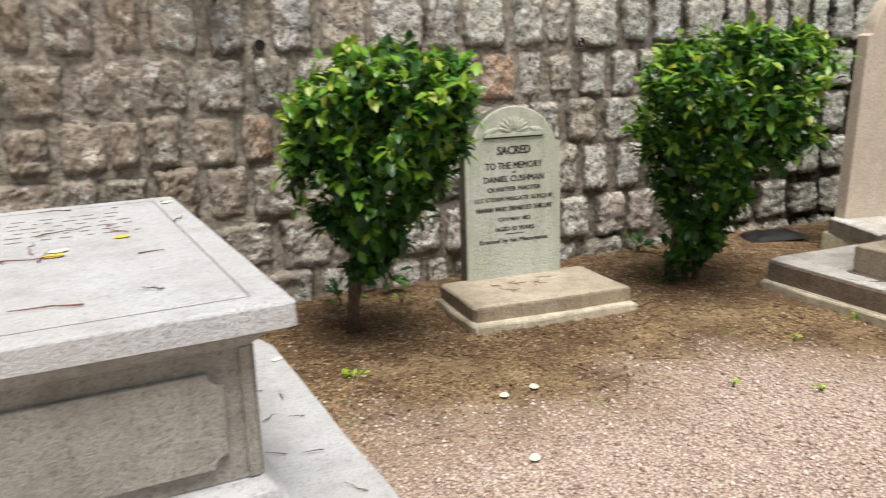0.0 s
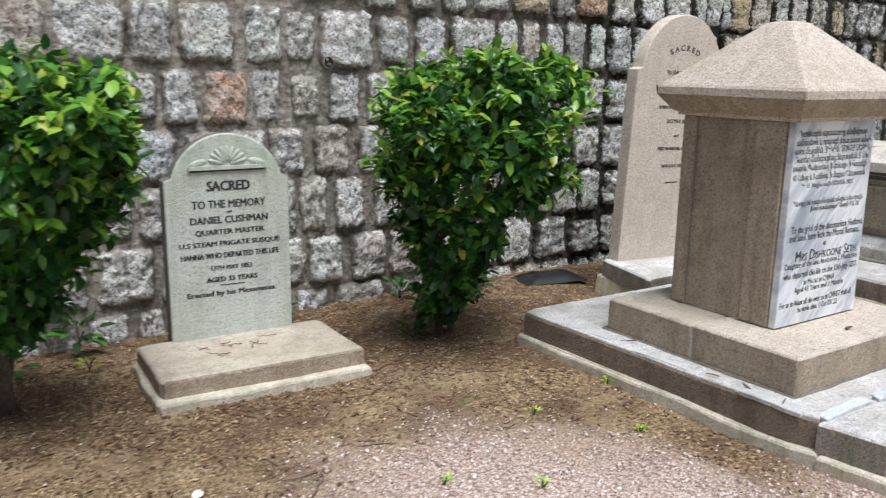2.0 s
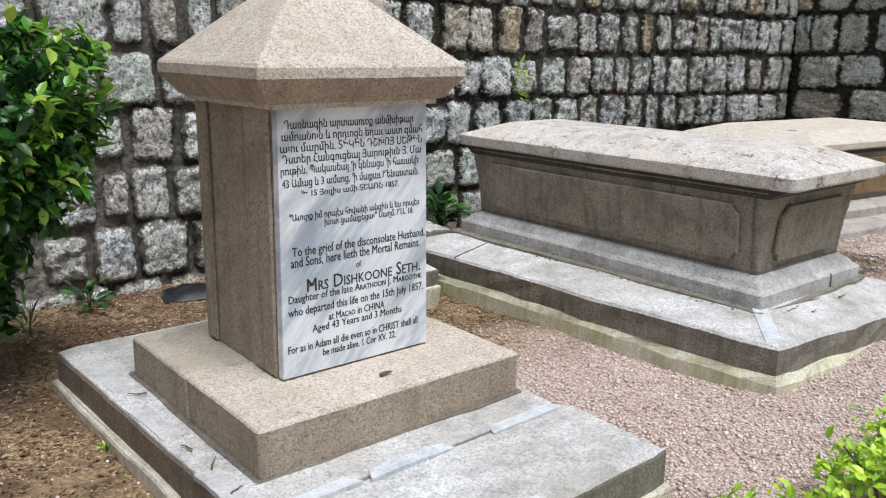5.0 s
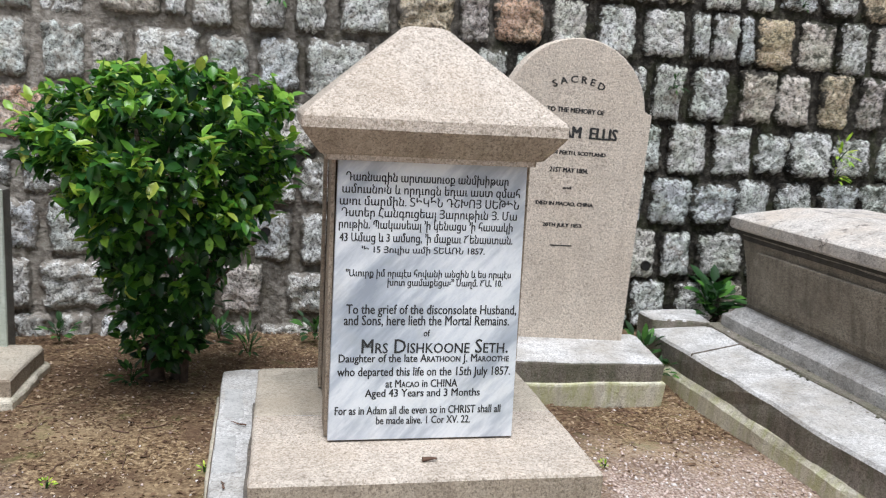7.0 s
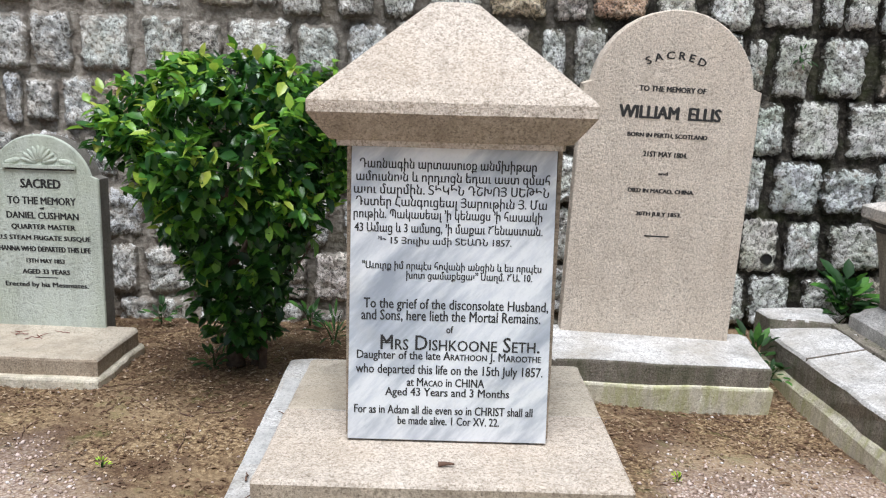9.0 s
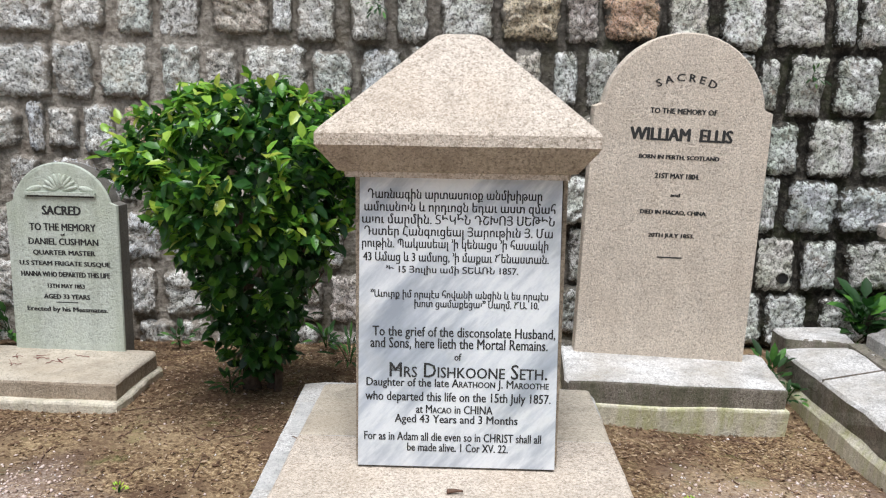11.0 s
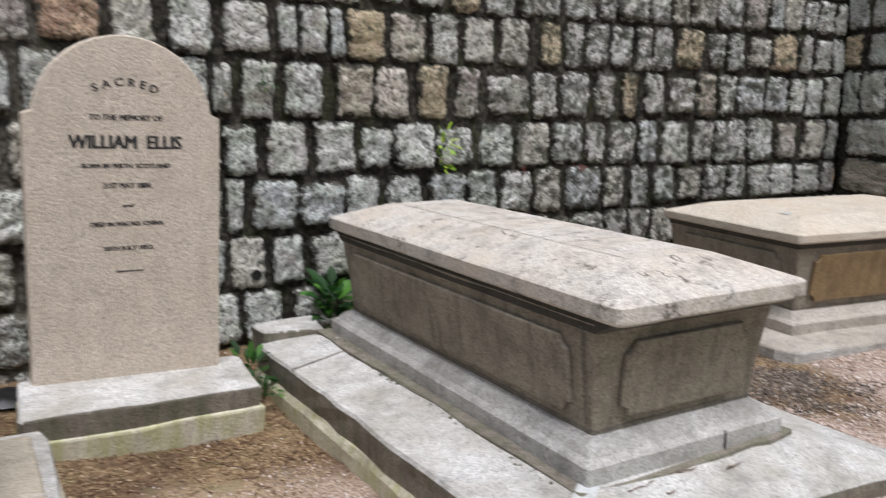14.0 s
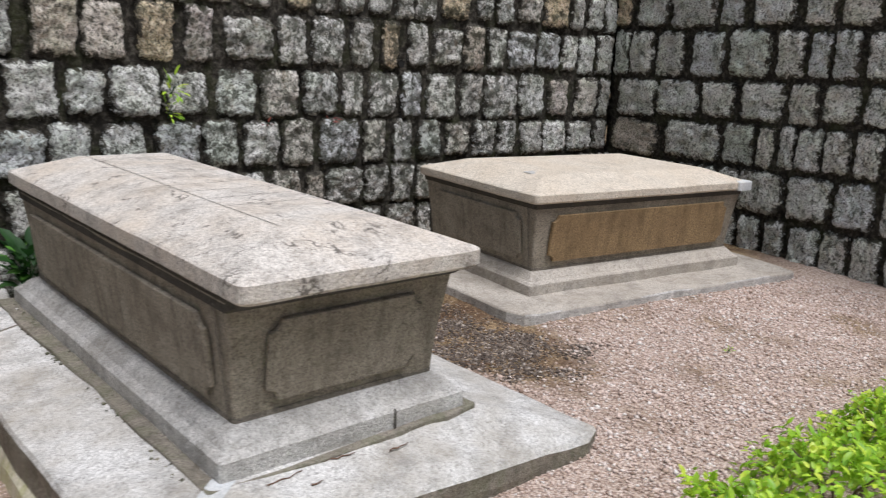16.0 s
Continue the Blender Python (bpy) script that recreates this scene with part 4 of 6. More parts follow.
# chest tomb beside the buff headstone
tomb_a = chest_tomb("chest_tomb", pose(2.694, 0.838, 0.0, 0, 0, -0.5), 0.49, 1.235, (0.178, 0.325), 0.755, 0.850, 0.07, 0.085, 0.05, 0.022,
                    (M_TOMB, M_LID, M_TOMB, M_PLINTH), "weathered grey-brown granite chest tomb with flared sides and hipped lid", inset=0.25, plinth=0.10, over_y=0.135)
for k in range(9):
    part("carved_line", bar_mesh(0.42 - 0.04 * (k % 3), 0.004), M_CUT, tomb_a, m=pose(0.02 * (k % 2), 0.82 - 0.17 * k, 0.9405, -90, 0, 1.5 * (k % 2)))
slab_a = empty("tomb_base_slab", pose(0, 0, 0))
tagged(slab_a, "wide pale granite slab under the chest tomb", "slab")
QA = [(1.785, -0.59), (3.69, -0.65), (3.78, 2.40), (1.80, 2.22)]


def sunk(ring):
    """The slab has sunk towards the far tomb and a little towards the wall."""
    return [(x, y, z - 0.045 * (x - 1.8) - 0.016 * (y + 0.5)) for x, y, z in ring]


toned(part("slab", loft([sunk(quad_ring(QA, 0.015, 0, wear=0.016, seed=2.0)), sunk(quad_ring(QA, 0.080, 0, wear=0.018, seed=2.5)), sunk(quad_ring(QA, 0.138, 0, wear=0.014, seed=2.0)), sunk(quad_ring(QA, 0.154, 0.013, wear=0.012, seed=2.0)),
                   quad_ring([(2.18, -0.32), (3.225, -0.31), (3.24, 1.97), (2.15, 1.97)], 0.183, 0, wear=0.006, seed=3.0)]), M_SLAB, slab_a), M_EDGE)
part("slab_joint", loft([[(1.80, 1.60, 0.06), (2.15, 1.615, 0.12), (2.15, 1.621, 0.12), (1.80, 1.607, 0.06)], [(1.803, 1.60, 0.124), (2.14, 1.615, 0.1835), (2.14, 1.621, 0.1835), (1.803, 1.607, 0.124)]]), M_GROOVE, slab_a, "dark open joint between slab pieces")
toned(part("rear_slab", quad_slab([(1.86, 2.24), (2.20, 2.09), (2.26, 2.44), (1.84, 2.42)], -0.02, 0.166, seed=4.0, wear=0.012), M_SLAB, slab_a, "broken slab end by the wall"), M_EDGE)
part("footing", loft([sunk(quad_ring([(1.755, -0.63), (3.71, -0.68), (3.80, 2.42), (1.765, 2.25)], -0.27, 0, wear=0.02, seed=5.0)), sunk(quad_ring([(1.765, -0.615), (3.705, -0.672), (3.795, 2.41), (1.775, 2.24)], -0.02, 0, wear=0.02, seed=5.5)),
                      sunk(quad_ring(QA, 0.019, 0, wear=0.012, seed=6.0))]), M_FOOTING, slab_a, "pale mossy mortar footing")

part("damp_seam", block(2.684, 0.838, 0.575, 1.180, 0.160, 0.1865, 0.015, 0.003, 0.024, 16), M_EDGE, slab_a, "grimy seam round the plinth")
part("crack", loft([[(2.86, -0.318, 0.17), (2.868, -0.318, 0.17), (2.90, -0.20, 0.30), (2.892, -0.20, 0.30)], [(2.86, -0.316, 0.254), (2.868, -0.316, 0.254), (2.90, -0.245, 0.290), (2.892, -0.245, 0.290)]]), M_SHADE_CRACK, tomb_a, "dark crack across the plinth", pose(-2.694, -0.838, 0))

# far chest tomb in the corner
tomb_b = chest_tomb("chest_tomb", pose(6.0, 1.38, 0.0, 0, 0, -8), 1.05, 0.68, (0.06, 0.20), 0.645, 0.715, 0.06, 0.075, 0.05, 0.04,
                    (M_TOMB, M_TANLID, M_OCHRE, M_DULL), "granite chest tomb with ochre-stained panels near the wall corner", inset=0.24)
part("cement_patch", block(0.99, -0.615, 0.075, 0.085, 0.652, 0.722, 0.02, 0.012, 0.006, 14), M_STRIP, tomb_b, "pale cement repair on the lid corner")
part("mortar_patch", block(-0.72, -0.30, 0.10, 0.05, 0.786, 0.7935, 0.02, 0.004, 0.01, 15), M_JOINT, tomb_b, "grey mortar patch")
slab_b = empty("tomb_base_slab", pose(0, 0, 0))
tagged(slab_b, "low rough stone slab under the ochre-panelled tomb", "slab")
QB = [(4.52, 0.62), (7.2, 0.2), (7.5, 1.95), (4.75, 2.35)]
toned(part("slab", quad_slab(QB, -0.1, 0.062, wear=0.018, seed=9.0), M_DULL, slab_b), M_PLINTH)

# flat-topped tomb beside the first bush


def flat_tomb(m, hx, hy):
    t = empty("flat_tomb", m)
    bx, by = hx - 0.115, hy - 0.085
    part("plinth", loft([rect_ring(0, 0, bx + 0.085, by + 0.085, 0.085, 0.012, 0.12, 0.003, 6), rect_ring(0, 0, bx + 0.085, by + 0.085, 0.205, 0.012, 0.12, 0.003, 6), rect_ring(0, 0, bx + 0.075, by + 0.075, 0.218, 0.012, 0.12, 0.003, 6),
                         rect_ring(0, 0, bx + 0.050, by + 0.050, 0.228, 0.012, 0.12, 0.003, 6), rect_ring(0, 0, bx + 0.040, by + 0.040, 0.268, 0.012, 0.12, 0.003, 6), rect_ring(0, 0, bx + 0.014, by + 0.014, 0.296, 0.012, 0.12, 0.003, 6),
                         rect_ring(0, 0, bx + 0.010, by + 0.010, 0.306, 0.012, 0.12, 0.002, 6)]), M_GREYTOMB, t, "pale moulded plinth")
    body = part("body", block(0, 0, bx, by, 0.308, 0.70, 0.02, 0.004, 0.003, 7), M_GREYBODY, t)
    for sx, sy, half in ((0, -1, bx), (0, 1, bx), (-1, 0, by), (1, 0, by)):
        e = Vector((sx * (bx + 0.002), sy * (by + 0.002), 0.31))
        tang = Vector((-sy, sx, 0))
        fm = face_matrix(e - tang * half, e + tang * half, (0, 0, 1))
        part("panel", plate(notched(half - 0.082, 0.052, 0.322, 0.038), 0.022, 0.005), M_GREYBODY, body, "raised panel with hollowed corners", fm)
        for s in (-1, 1):
            part("corner_strip", plate([(s * (half - 0.017) - 0.016, 0.0), (s * (half - 0.017) + 0.016, 0.0), (s * (half - 0.017) + 0.016, 0.378), (s * (half - 0.017) - 0.016, 0.378)], 0.008, 0.003), M_GREYBODY, body, m=fm)
    part("cornice", loft([rect_ring(0, 0, bx + 0.006, by + 0.006, 0.685, 0.02, 0.12, 0.002, 8), rect_ring(0, 0, bx + 0.02, by + 0.02, 0.70, 0.02, 0.12, 0.002, 8), rect_ring(0, 0, hx - 0.035, hy - 0.035, 0.742, 0.02, 0.12, 0.002, 8)]), M_GREYBODY, t)
    lid = part("lid", block(0, 0, hx, hy, 0.742, 0.812, 0.02, 0.008, 0.003, 9), M_GREYTOMB, t, "flat pale stone lid")
    for cx, cy, w, l in ((hx - 0.10, 0, 0.006, 2 * hy - 0.2), (-hx + 0.10, 0, 0.006, 2 * hy - 0.2), (0, -hy + 0.10, 2 * hx - 0.2, 0.006), (0, hy - 0.10, 2 * hx - 0.2, 0.006)):
        part("carved_border", bar_mesh(w, l), M_CUT, lid, m=pose(cx, cy, 0.8125, -90))
    rnd = random.Random(5)
    for k in range(6):
        y = hy - 0.30 - 0.085 * k
        x = -hx + 0.22
        while x < hx - 0.24:
            w = rnd.uniform(0.02, 0.06)
            part("worn_lettering", bar_mesh(w, 0.018), M_CUT, lid, m=pose(x, y, 0.8127, -90))
            x += w + rnd.uniform(0.02, 0.05)
    return tagged(t, "grey flat-topped stone tomb with twigs and petals on its lid", "tomb")


TOMB0 = pose(-4.368, 0.60, 0, 0, 0, 4)
flat_tomb(TOMB0, 0.475, 0.975)
slab_0 = empty("tomb_base_slab", pose(0, 0, 0))
tagged(slab_0, "grey stone slab under the flat-topped tomb", "slab")
toned(part("slab", quad_slab([(-5.2, -0.72), (-3.50, -0.62), (-3.60, 1.50), (-5.3, 1.55)], -0.06, 0.09, seed=12.0), M_GREYTOMB, slab_0), M_EDGE)


def outline_headstone(w, z0, zs, zt, notch):
    """Shouldered round-topped outline."""
    h = w / 2
    r_in = h - notch
    pts = [(-h, z0), (h, z0), (h, zs)]
    rise = zt - zs - notch * 0.4
    rad = (r_in * r_in + rise * rise) / (2 * rise)
    cz = zs + notch * 0.4 + rise - rad
    a0 = math.asin(min(1.0, r_in / rad))
    if rise > r_in:
        a0 = math.pi - a0
    for k in range(19):
        a = a0 - 2 * a0 * k / 18
        pts.append((rad * math.sin(a), cz + rad * math.cos(a)))
    pts.append((-h, zs))
    return pts


def headstone_mesh(outline, depth):
    return plate(outline, depth, 0.006)


# buff headstone by the wall, sunk to one side
stone_e = empty("headstone", pose(1.04, 1.83, 0))
tagged(stone_e, "tall buff granite headstone with rounded top on a base slab", "headstone")
slabstone_e = part("stone", headstone_mesh(outline_headstone(0.888, -0.10, 1.235, 1.607, 0.043), 0.085), M_ELLIS, stone_e, m=pose(0, -0.01, 0.195, 1.8, 1.7, 1.7) @ pose(0, 0.085, 0))
inscribe(slabstone_e, [
    ("S A C R E D", 0.0, 1.392, 0.305, 0.036, 0.32), ("TO THE MEMORY OF", 0.0, 1.228, 0.330, 0.026), ("WILLIAM  ELLIS", 0.0, 1.113, 0.505, 0.062),
    ("BORN IN PERTH, SCOTLAND", 0.0, 1.000, 0.400, 0.024), ("21ST MAY 1804.", 0.0, 0.908, 0.222, 0.026), ("and", 0.0, 0.812, 0.047, 0.017),
    ("DIED IN MACAO, CHINA.", 0.0, 0.722, 0.335, 0.024), ("20TH JULY 1853.", 0.0, 0.602, 0.232, 0.027), ("-", 0.003, 0.491, 0.128, 0.007)], M_INK, -0.0862)
AT_E = pose(-1.04, -1.83, 0)
TILT_E = AT_E @ pose(1.06, 1.50, 0.0, 6, 3.2, 0) @ pose(-1.06, -1.50, 0)
toned(part("slab", quad_slab([(0.50, 1.45), (1.60, 1.53), (1.61, 1.97), (0.53, 1.90)], 0.000, 0.118, seed=21.0, wear=0.009), M_SLAB, stone_e, "grey granite base slab", TILT_E), M_EDGE)
part("footing", quad_slab([(0.53, 1.44), (1.625, 1.515), (1.63, 1.98), (0.53, 1.93)], -0.26, 0.004, seed=23.0, wear=0.018), M_FOOTING, stone_e, "pale mossy mortar footing", TILT_E)

# grey-green headstone between the bushes
stone_c = empty("headstone", pose(-2.07, 1.80, 0))
tagged(stone_c, "small grey-green headstone with carved shell top", "headstone")
body_c = part("stone", headstone_mesh(outline_headstone(0.60, 0.0, 0.80, 1.018, 0.035), 0.014), M_CUSH, stone_c, m=pose(0, 0, 0.10, 0, 0, -3))
# Core behind the face: a darker sandstone for the sides and back.
part("core", plate(outline_headstone(0.594, 0.0, 0.798, 1.012, 0.036), 0.10, 0.003), M_CUSHSIDE, stone_c, "dark sides and back", pose(0, 0, 0.10, 0, 0, -3) @ pose(0, 0.1005, 0))
part("carved_cornice", plate([(-0.19, 0.848), (0.19, 0.848), (0.19, 0.866), (-0.19, 0.866)], 0.014, 0.004), M_CUSH, body_c, "carved cornice", pose(0, -0.014, 0))
# Flat dark strip standing in for the shadow below the cornice.
part("cornice_shadow_line", bar_mesh(0.36, 0.008), M_CORNICE_SHADOW, body_c, m=pose(0, -0.0153, 0.842))


def shell(parent):
    for k in range(9):
        a = radians(-76 + 19 * k)
        bm = bmesh.new()
        bmesh.ops.create_uvsphere(bm, u_segments=8, v_segments=6, radius=1)
        bmesh.ops.scale(bm, vec=(0.012, 0.010, 0.042), verts=bm.verts)
        part("shell_rib", bm, M_CUSH, parent, m=pose(0.055 * math.sin(a), -0.014, 0.872 + 0.05 * math.cos(a), 0, math.degrees(a), 0), smooth=True)
    for s in (-1, 1):
        bm = bmesh.new()
        bmesh.ops.create_uvsphere(bm, u_segments=10, v_segments=6, radius=1)
        bmesh.ops.scale(bm, vec=(0.045, 0.008, 0.016), verts=bm.verts)
        part("scroll", bm, M_CUSH, parent, m=pose(s * 0.14, -0.014, 0.880, 0, s * 14, 0), smooth=True)


shell(body_c)
inscribe(body_c, [
    ("SACRED", 0.0, 0.769, 0.205, 0.046), ("TO THE MEMORY", 0.0, 0.682, 0.355, 0.038), ("of", 0.0, 0.644, 0.022, 0.012), ("DANIEL CUSHMAN", 0.0, 0.606, 0.375, 0.034),
    ("QUARTER MASTER", 0.0, 0.545, 0.335, 0.030), ("U.S STEAM FRIGATE SUSQUE", 0.0, 0.488, 0.49, 0.028), ("HANNA WHO DEPARTED THIS LIFE", 0.0, 0.432, 0.48, 0.027),
    ("13TH MAY 1853", 0.0, 0.370, 0.20, 0.022), ("AGED 33 YEARS", 0.0, 0.313, 0.25, 0.025), ("-", 0.0, 0.283, 0.12, 0.005), ("Erected by his Messmates.", 0.0, 0.241, 0.44, 0.032)], M_INK, -0.0152)
AT_C = pose(2.07, -1.80, 0)
toned(part("slab", quad_slab([(-2.555, 1.32), (-1.615, 1.275), (-1.605, 1.80), (-2.53, 1.845)], 0.035, 0.125, seed=31.0, wear=0.004), M_CUSHBASE, stone_c, "low brown stone base slab", AT_C), M_SHAFT)
part("footing", quad_slab([(-2.585, 1.275), (-1.59, 1.225), (-1.58, 1.81), (-2.555, 1.85)], -0.08, 0.042, seed=33.0, wear=0.012), M_CREAM, stone_c, "pale mortar footing", AT_C)

# pillar monument
pillar = empty("pillar_monument", pose(0, 0, 0))
tagged(pillar, "tan granite pedestal monument with marble tablet and pyramidal cap", "monument")
CXP, CYP = -0.012, 0.275
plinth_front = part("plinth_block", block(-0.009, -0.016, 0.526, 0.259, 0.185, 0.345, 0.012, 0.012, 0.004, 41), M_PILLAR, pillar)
toned(plinth_front, M_SHAFT)
toned(part("plinth_block", block(-0.009, 0.502, 0.526, 0.255, 0.185, 0.342, 0.012, 0.012, 0.004, 43), M_CUSHBASE, pillar), M_SHAFT)
part("mortar_joint", block(-0.009, 0.245, 0.522, 0.006, 0.187, 0.338, 0.002, 0.002, 0.001, 44), M_JOINT, pillar, "white mortar joint")
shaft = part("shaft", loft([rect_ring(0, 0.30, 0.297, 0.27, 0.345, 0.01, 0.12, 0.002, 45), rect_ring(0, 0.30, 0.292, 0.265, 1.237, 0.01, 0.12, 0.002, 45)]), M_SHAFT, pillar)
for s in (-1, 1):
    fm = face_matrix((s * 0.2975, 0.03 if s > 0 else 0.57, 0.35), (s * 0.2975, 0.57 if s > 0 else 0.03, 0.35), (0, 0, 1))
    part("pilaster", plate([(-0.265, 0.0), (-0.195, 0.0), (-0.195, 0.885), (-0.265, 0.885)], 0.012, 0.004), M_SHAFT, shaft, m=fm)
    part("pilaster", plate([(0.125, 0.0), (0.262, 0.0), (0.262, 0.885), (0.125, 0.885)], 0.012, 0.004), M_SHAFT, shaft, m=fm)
    part("open_joint", bar_mesh(0.007, 0.88), M_CUT, shaft, "dark open joint", fm @ pose(-0.188, -0.0025, 0.442))
tablet = part("marble_tablet", plate([(-0.300, 0.351), (0.300, 0.351), (0.290, 1.234), (-0.292, 1.234)], 0.032, 0.002), M_MARBLE, pillar, "white veined marble tablet with black lettering", pose(0, 0.03, 0))
cx, cy = CXP, CYP
# Thin dark rim where the plinth meets the slab.
part("damp_seam", block(-0.009, 0.244, 0.545, 0.534, 0.183, 0.1885, 0.012, 0.003, 0.012, 46), M_GROOVE, pillar, "dark seam round the plinth")
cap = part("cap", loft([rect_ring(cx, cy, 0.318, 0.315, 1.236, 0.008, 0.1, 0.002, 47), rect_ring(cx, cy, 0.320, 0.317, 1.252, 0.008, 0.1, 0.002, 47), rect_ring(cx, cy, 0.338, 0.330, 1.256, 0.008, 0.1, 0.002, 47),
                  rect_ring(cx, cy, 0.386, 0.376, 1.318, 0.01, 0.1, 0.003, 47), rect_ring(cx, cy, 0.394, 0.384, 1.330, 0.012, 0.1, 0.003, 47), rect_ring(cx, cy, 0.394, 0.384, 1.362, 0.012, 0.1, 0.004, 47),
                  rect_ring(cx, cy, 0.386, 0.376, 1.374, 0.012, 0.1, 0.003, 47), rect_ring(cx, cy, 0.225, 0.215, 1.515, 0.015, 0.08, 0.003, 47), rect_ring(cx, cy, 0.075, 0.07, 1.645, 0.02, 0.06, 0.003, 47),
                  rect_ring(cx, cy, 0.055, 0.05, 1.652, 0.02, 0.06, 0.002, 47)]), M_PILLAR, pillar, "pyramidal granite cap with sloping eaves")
# Downward faces of the eaves are painted darker to carry their shade.
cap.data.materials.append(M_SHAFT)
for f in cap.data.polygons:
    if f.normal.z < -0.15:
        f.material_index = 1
TAB = [
    ("Դառնագին արտասուօք անմխիթար", -0.018, 1.183, 0.500, 0.038),
    ("ամուսնոյն և որդւոցն եդաւ աստ զմահ", -0.003, 1.146, 0.550, 0.038),
    ("այու մարմին. ՏԻԿԻՆ ԴՇԽՈՅ ՍԵԹԻՆ", -0.007, 1.110, 0.555, 0.038),
    ("Դստեր Հանգուցեալ Յարութիւն Յ. Մա", -0.006, 1.075, 0.545, 0.038),
    ("րութին. Պակասեալ ՚ի կենացս ՚ի հասակի", -0.015, 1.039, 0.540, 0.037),
    ("43 Ամաց և 3 ամսոց, ՚ի մաքաւ Ճենաստան.", -0.012, 0.999, 0.540, 0.037),
    ("՚Ի 15 Յուլիս ամի ՏԵԱՌՆ 1857.", -0.022, 0.963, 0.385, 0.028),
    ("՚՚Աւուրք իմ որպէս հովանի անցին և ես որպէս", 0.0, 0.889, 0.520, 0.031),
    ("խոտ ցամաքեցայ՚՚ Սաղմ. ՃԱ. 10.", 0.052, 0.861, 0.365, 0.031),
    ("To the grief of the disconsolate Husband,", 0.016, 0.773, 0.540, 0.040),
    ("and Sons, here lieth the Mortal Remains.", 0.002, 0.740, 0.525, 0.037),
    ("of", 0.0, 0.702, 0.020, 0.022),
    ("M{rs} D{ishkoone} S{eth}.", 0.032, 0.659, 0.470, 0.046),
    ("-", -0.186, 0.663, 0.030, 0.0035),
    ("-", -0.186, 0.657, 0.030, 0.0035),
    ("Daughter of the late A{rathoon} J. M{aroothe}", 0.0, 0.616, 0.545, 0.034),
    ("who departed this life on the 15th July 1857.", 0.002, 0.572, 0.555, 0.038),
    ("at M{acao} in CHINA", -0.008, 0.537, 0.230, 0.026),
    ("Aged 43 Years and 3 Months", -0.002, 0.502, 0.370, 0.034),
    ("For as in Adam all die even so in CHRIST shall all", -0.012, 0.449, 0.535, 0.027),
    ("be made alive. 1 Cor XV. 22.", 0.004, 0.415, 0.305, 0.026),
]
inscribe(tablet, TAB, M_INK, -0.0326, heavy=0.0007)
base_p = empty("monument_base", pose(0, 0, 0))
tagged(base_p, "stepped pale granite slab under the monument on a mortar footing", "slab")
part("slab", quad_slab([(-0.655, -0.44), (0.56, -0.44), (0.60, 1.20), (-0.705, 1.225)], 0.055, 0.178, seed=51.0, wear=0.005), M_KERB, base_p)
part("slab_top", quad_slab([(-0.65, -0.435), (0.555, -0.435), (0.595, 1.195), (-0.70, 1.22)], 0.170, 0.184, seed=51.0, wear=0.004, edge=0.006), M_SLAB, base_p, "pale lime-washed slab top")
toned(part("front_slab", quad_slab([(-0.565, -0.90), (0.60, -0.885), (0.62, -0.442), (-0.652, -0.442)], 0.05, 0.176, seed=53.0, wear=0.006), M_SLAB, base_p, "pale front slab with worn edges"), M_EDGE)
part("footing", quad_slab([(-0.68, -0.46), (0.58, -0.46), (0.62, 1.22), (-0.73, 1.25)], -0.16, 0.056, seed=55.0, wear=0.012), M_CREAM, base_p, "pale mortar footing")
part("front_footing", quad_slab([(-0.585, -0.92), (0.62, -0.905), (0.64, -0.461), (-0.67, -0.461)], -0.16, 0.051, seed=56.0, wear=0.012), M_CREAM, base_p, "pale mortar footing")
for xa, xb in ((-0.62, -0.30), (-0.27, 0.05), (0.22, 0.56)):
    part("marble_strip", quad_slab([(xa, -0.468), (xb, -0.460), (xb - 0.03, -0.412), (xa + 0.02, -0.418)], 0.17, 0.1865, seed=57.0 + xa, wear=0.008, edge=0.003), M_STRIP, base_p, "bluish marble strip in the joint")
for ya, yb in ((0.62, 0.95), (0.15, 0.45), (-0.38, -0.12)):
    part("marble_strip", quad_slab([(-0.66, ya), (-0.585, ya), (-0.60, yb), (-0.675, yb)], 0.17, 0.1870, seed=61.0 + ya, wear=0.010, edge=0.003), M_JOINT, base_p, "pale mortar patch on the slab")
part("marble_strip", loft([[(1.83, -0.525, 0.10), (1.90, -0.565, 0.10), (2.22, -0.31, 0.15), (2.16, -0.26, 0.15)], [(1.83, -0.525, 0.160), (1.90, -0.565, 0.158), (2.22, -0.31, 0.188), (2.16, -0.26, 0.188)]]), M_STRIP, slab_a, "bluish marble strip at the corner")
part("carved_line", bar_mesh(0.004, 1.9), M_CUT, tomb_a, m=pose(-0.19, 0.02, 0.9405, -90, 0, 0))

# ---- plants ----


def tube(points, radii, sides=7):
    bm = bmesh.new()
    rings = []
    for k, p in enumerate(points):
        p = Vector(p)
        d = (Vector(points[min(k + 1, len(points) - 1)]) - Vector(points[max(k - 1, 0)])).normalized()
        u = d.orthogonal().normalized()
        w = d.cross(u)
        rings.append([bm.verts.new(p + (u * math.cos(a) + w * math.sin(a)) * radii[k]) for a in (2 * math.pi * j / sides for j in range(sides))])
    for a, b in zip(rings, rings[1:]):
        for k in range(sides):
            bm.faces.new((a[k], a[(k + 1) % sides], b[(k + 1) % sides], b[k]))
    bm.faces.new(rings[0][::-1])
    bm.faces.new(rings[-1])
    return bm


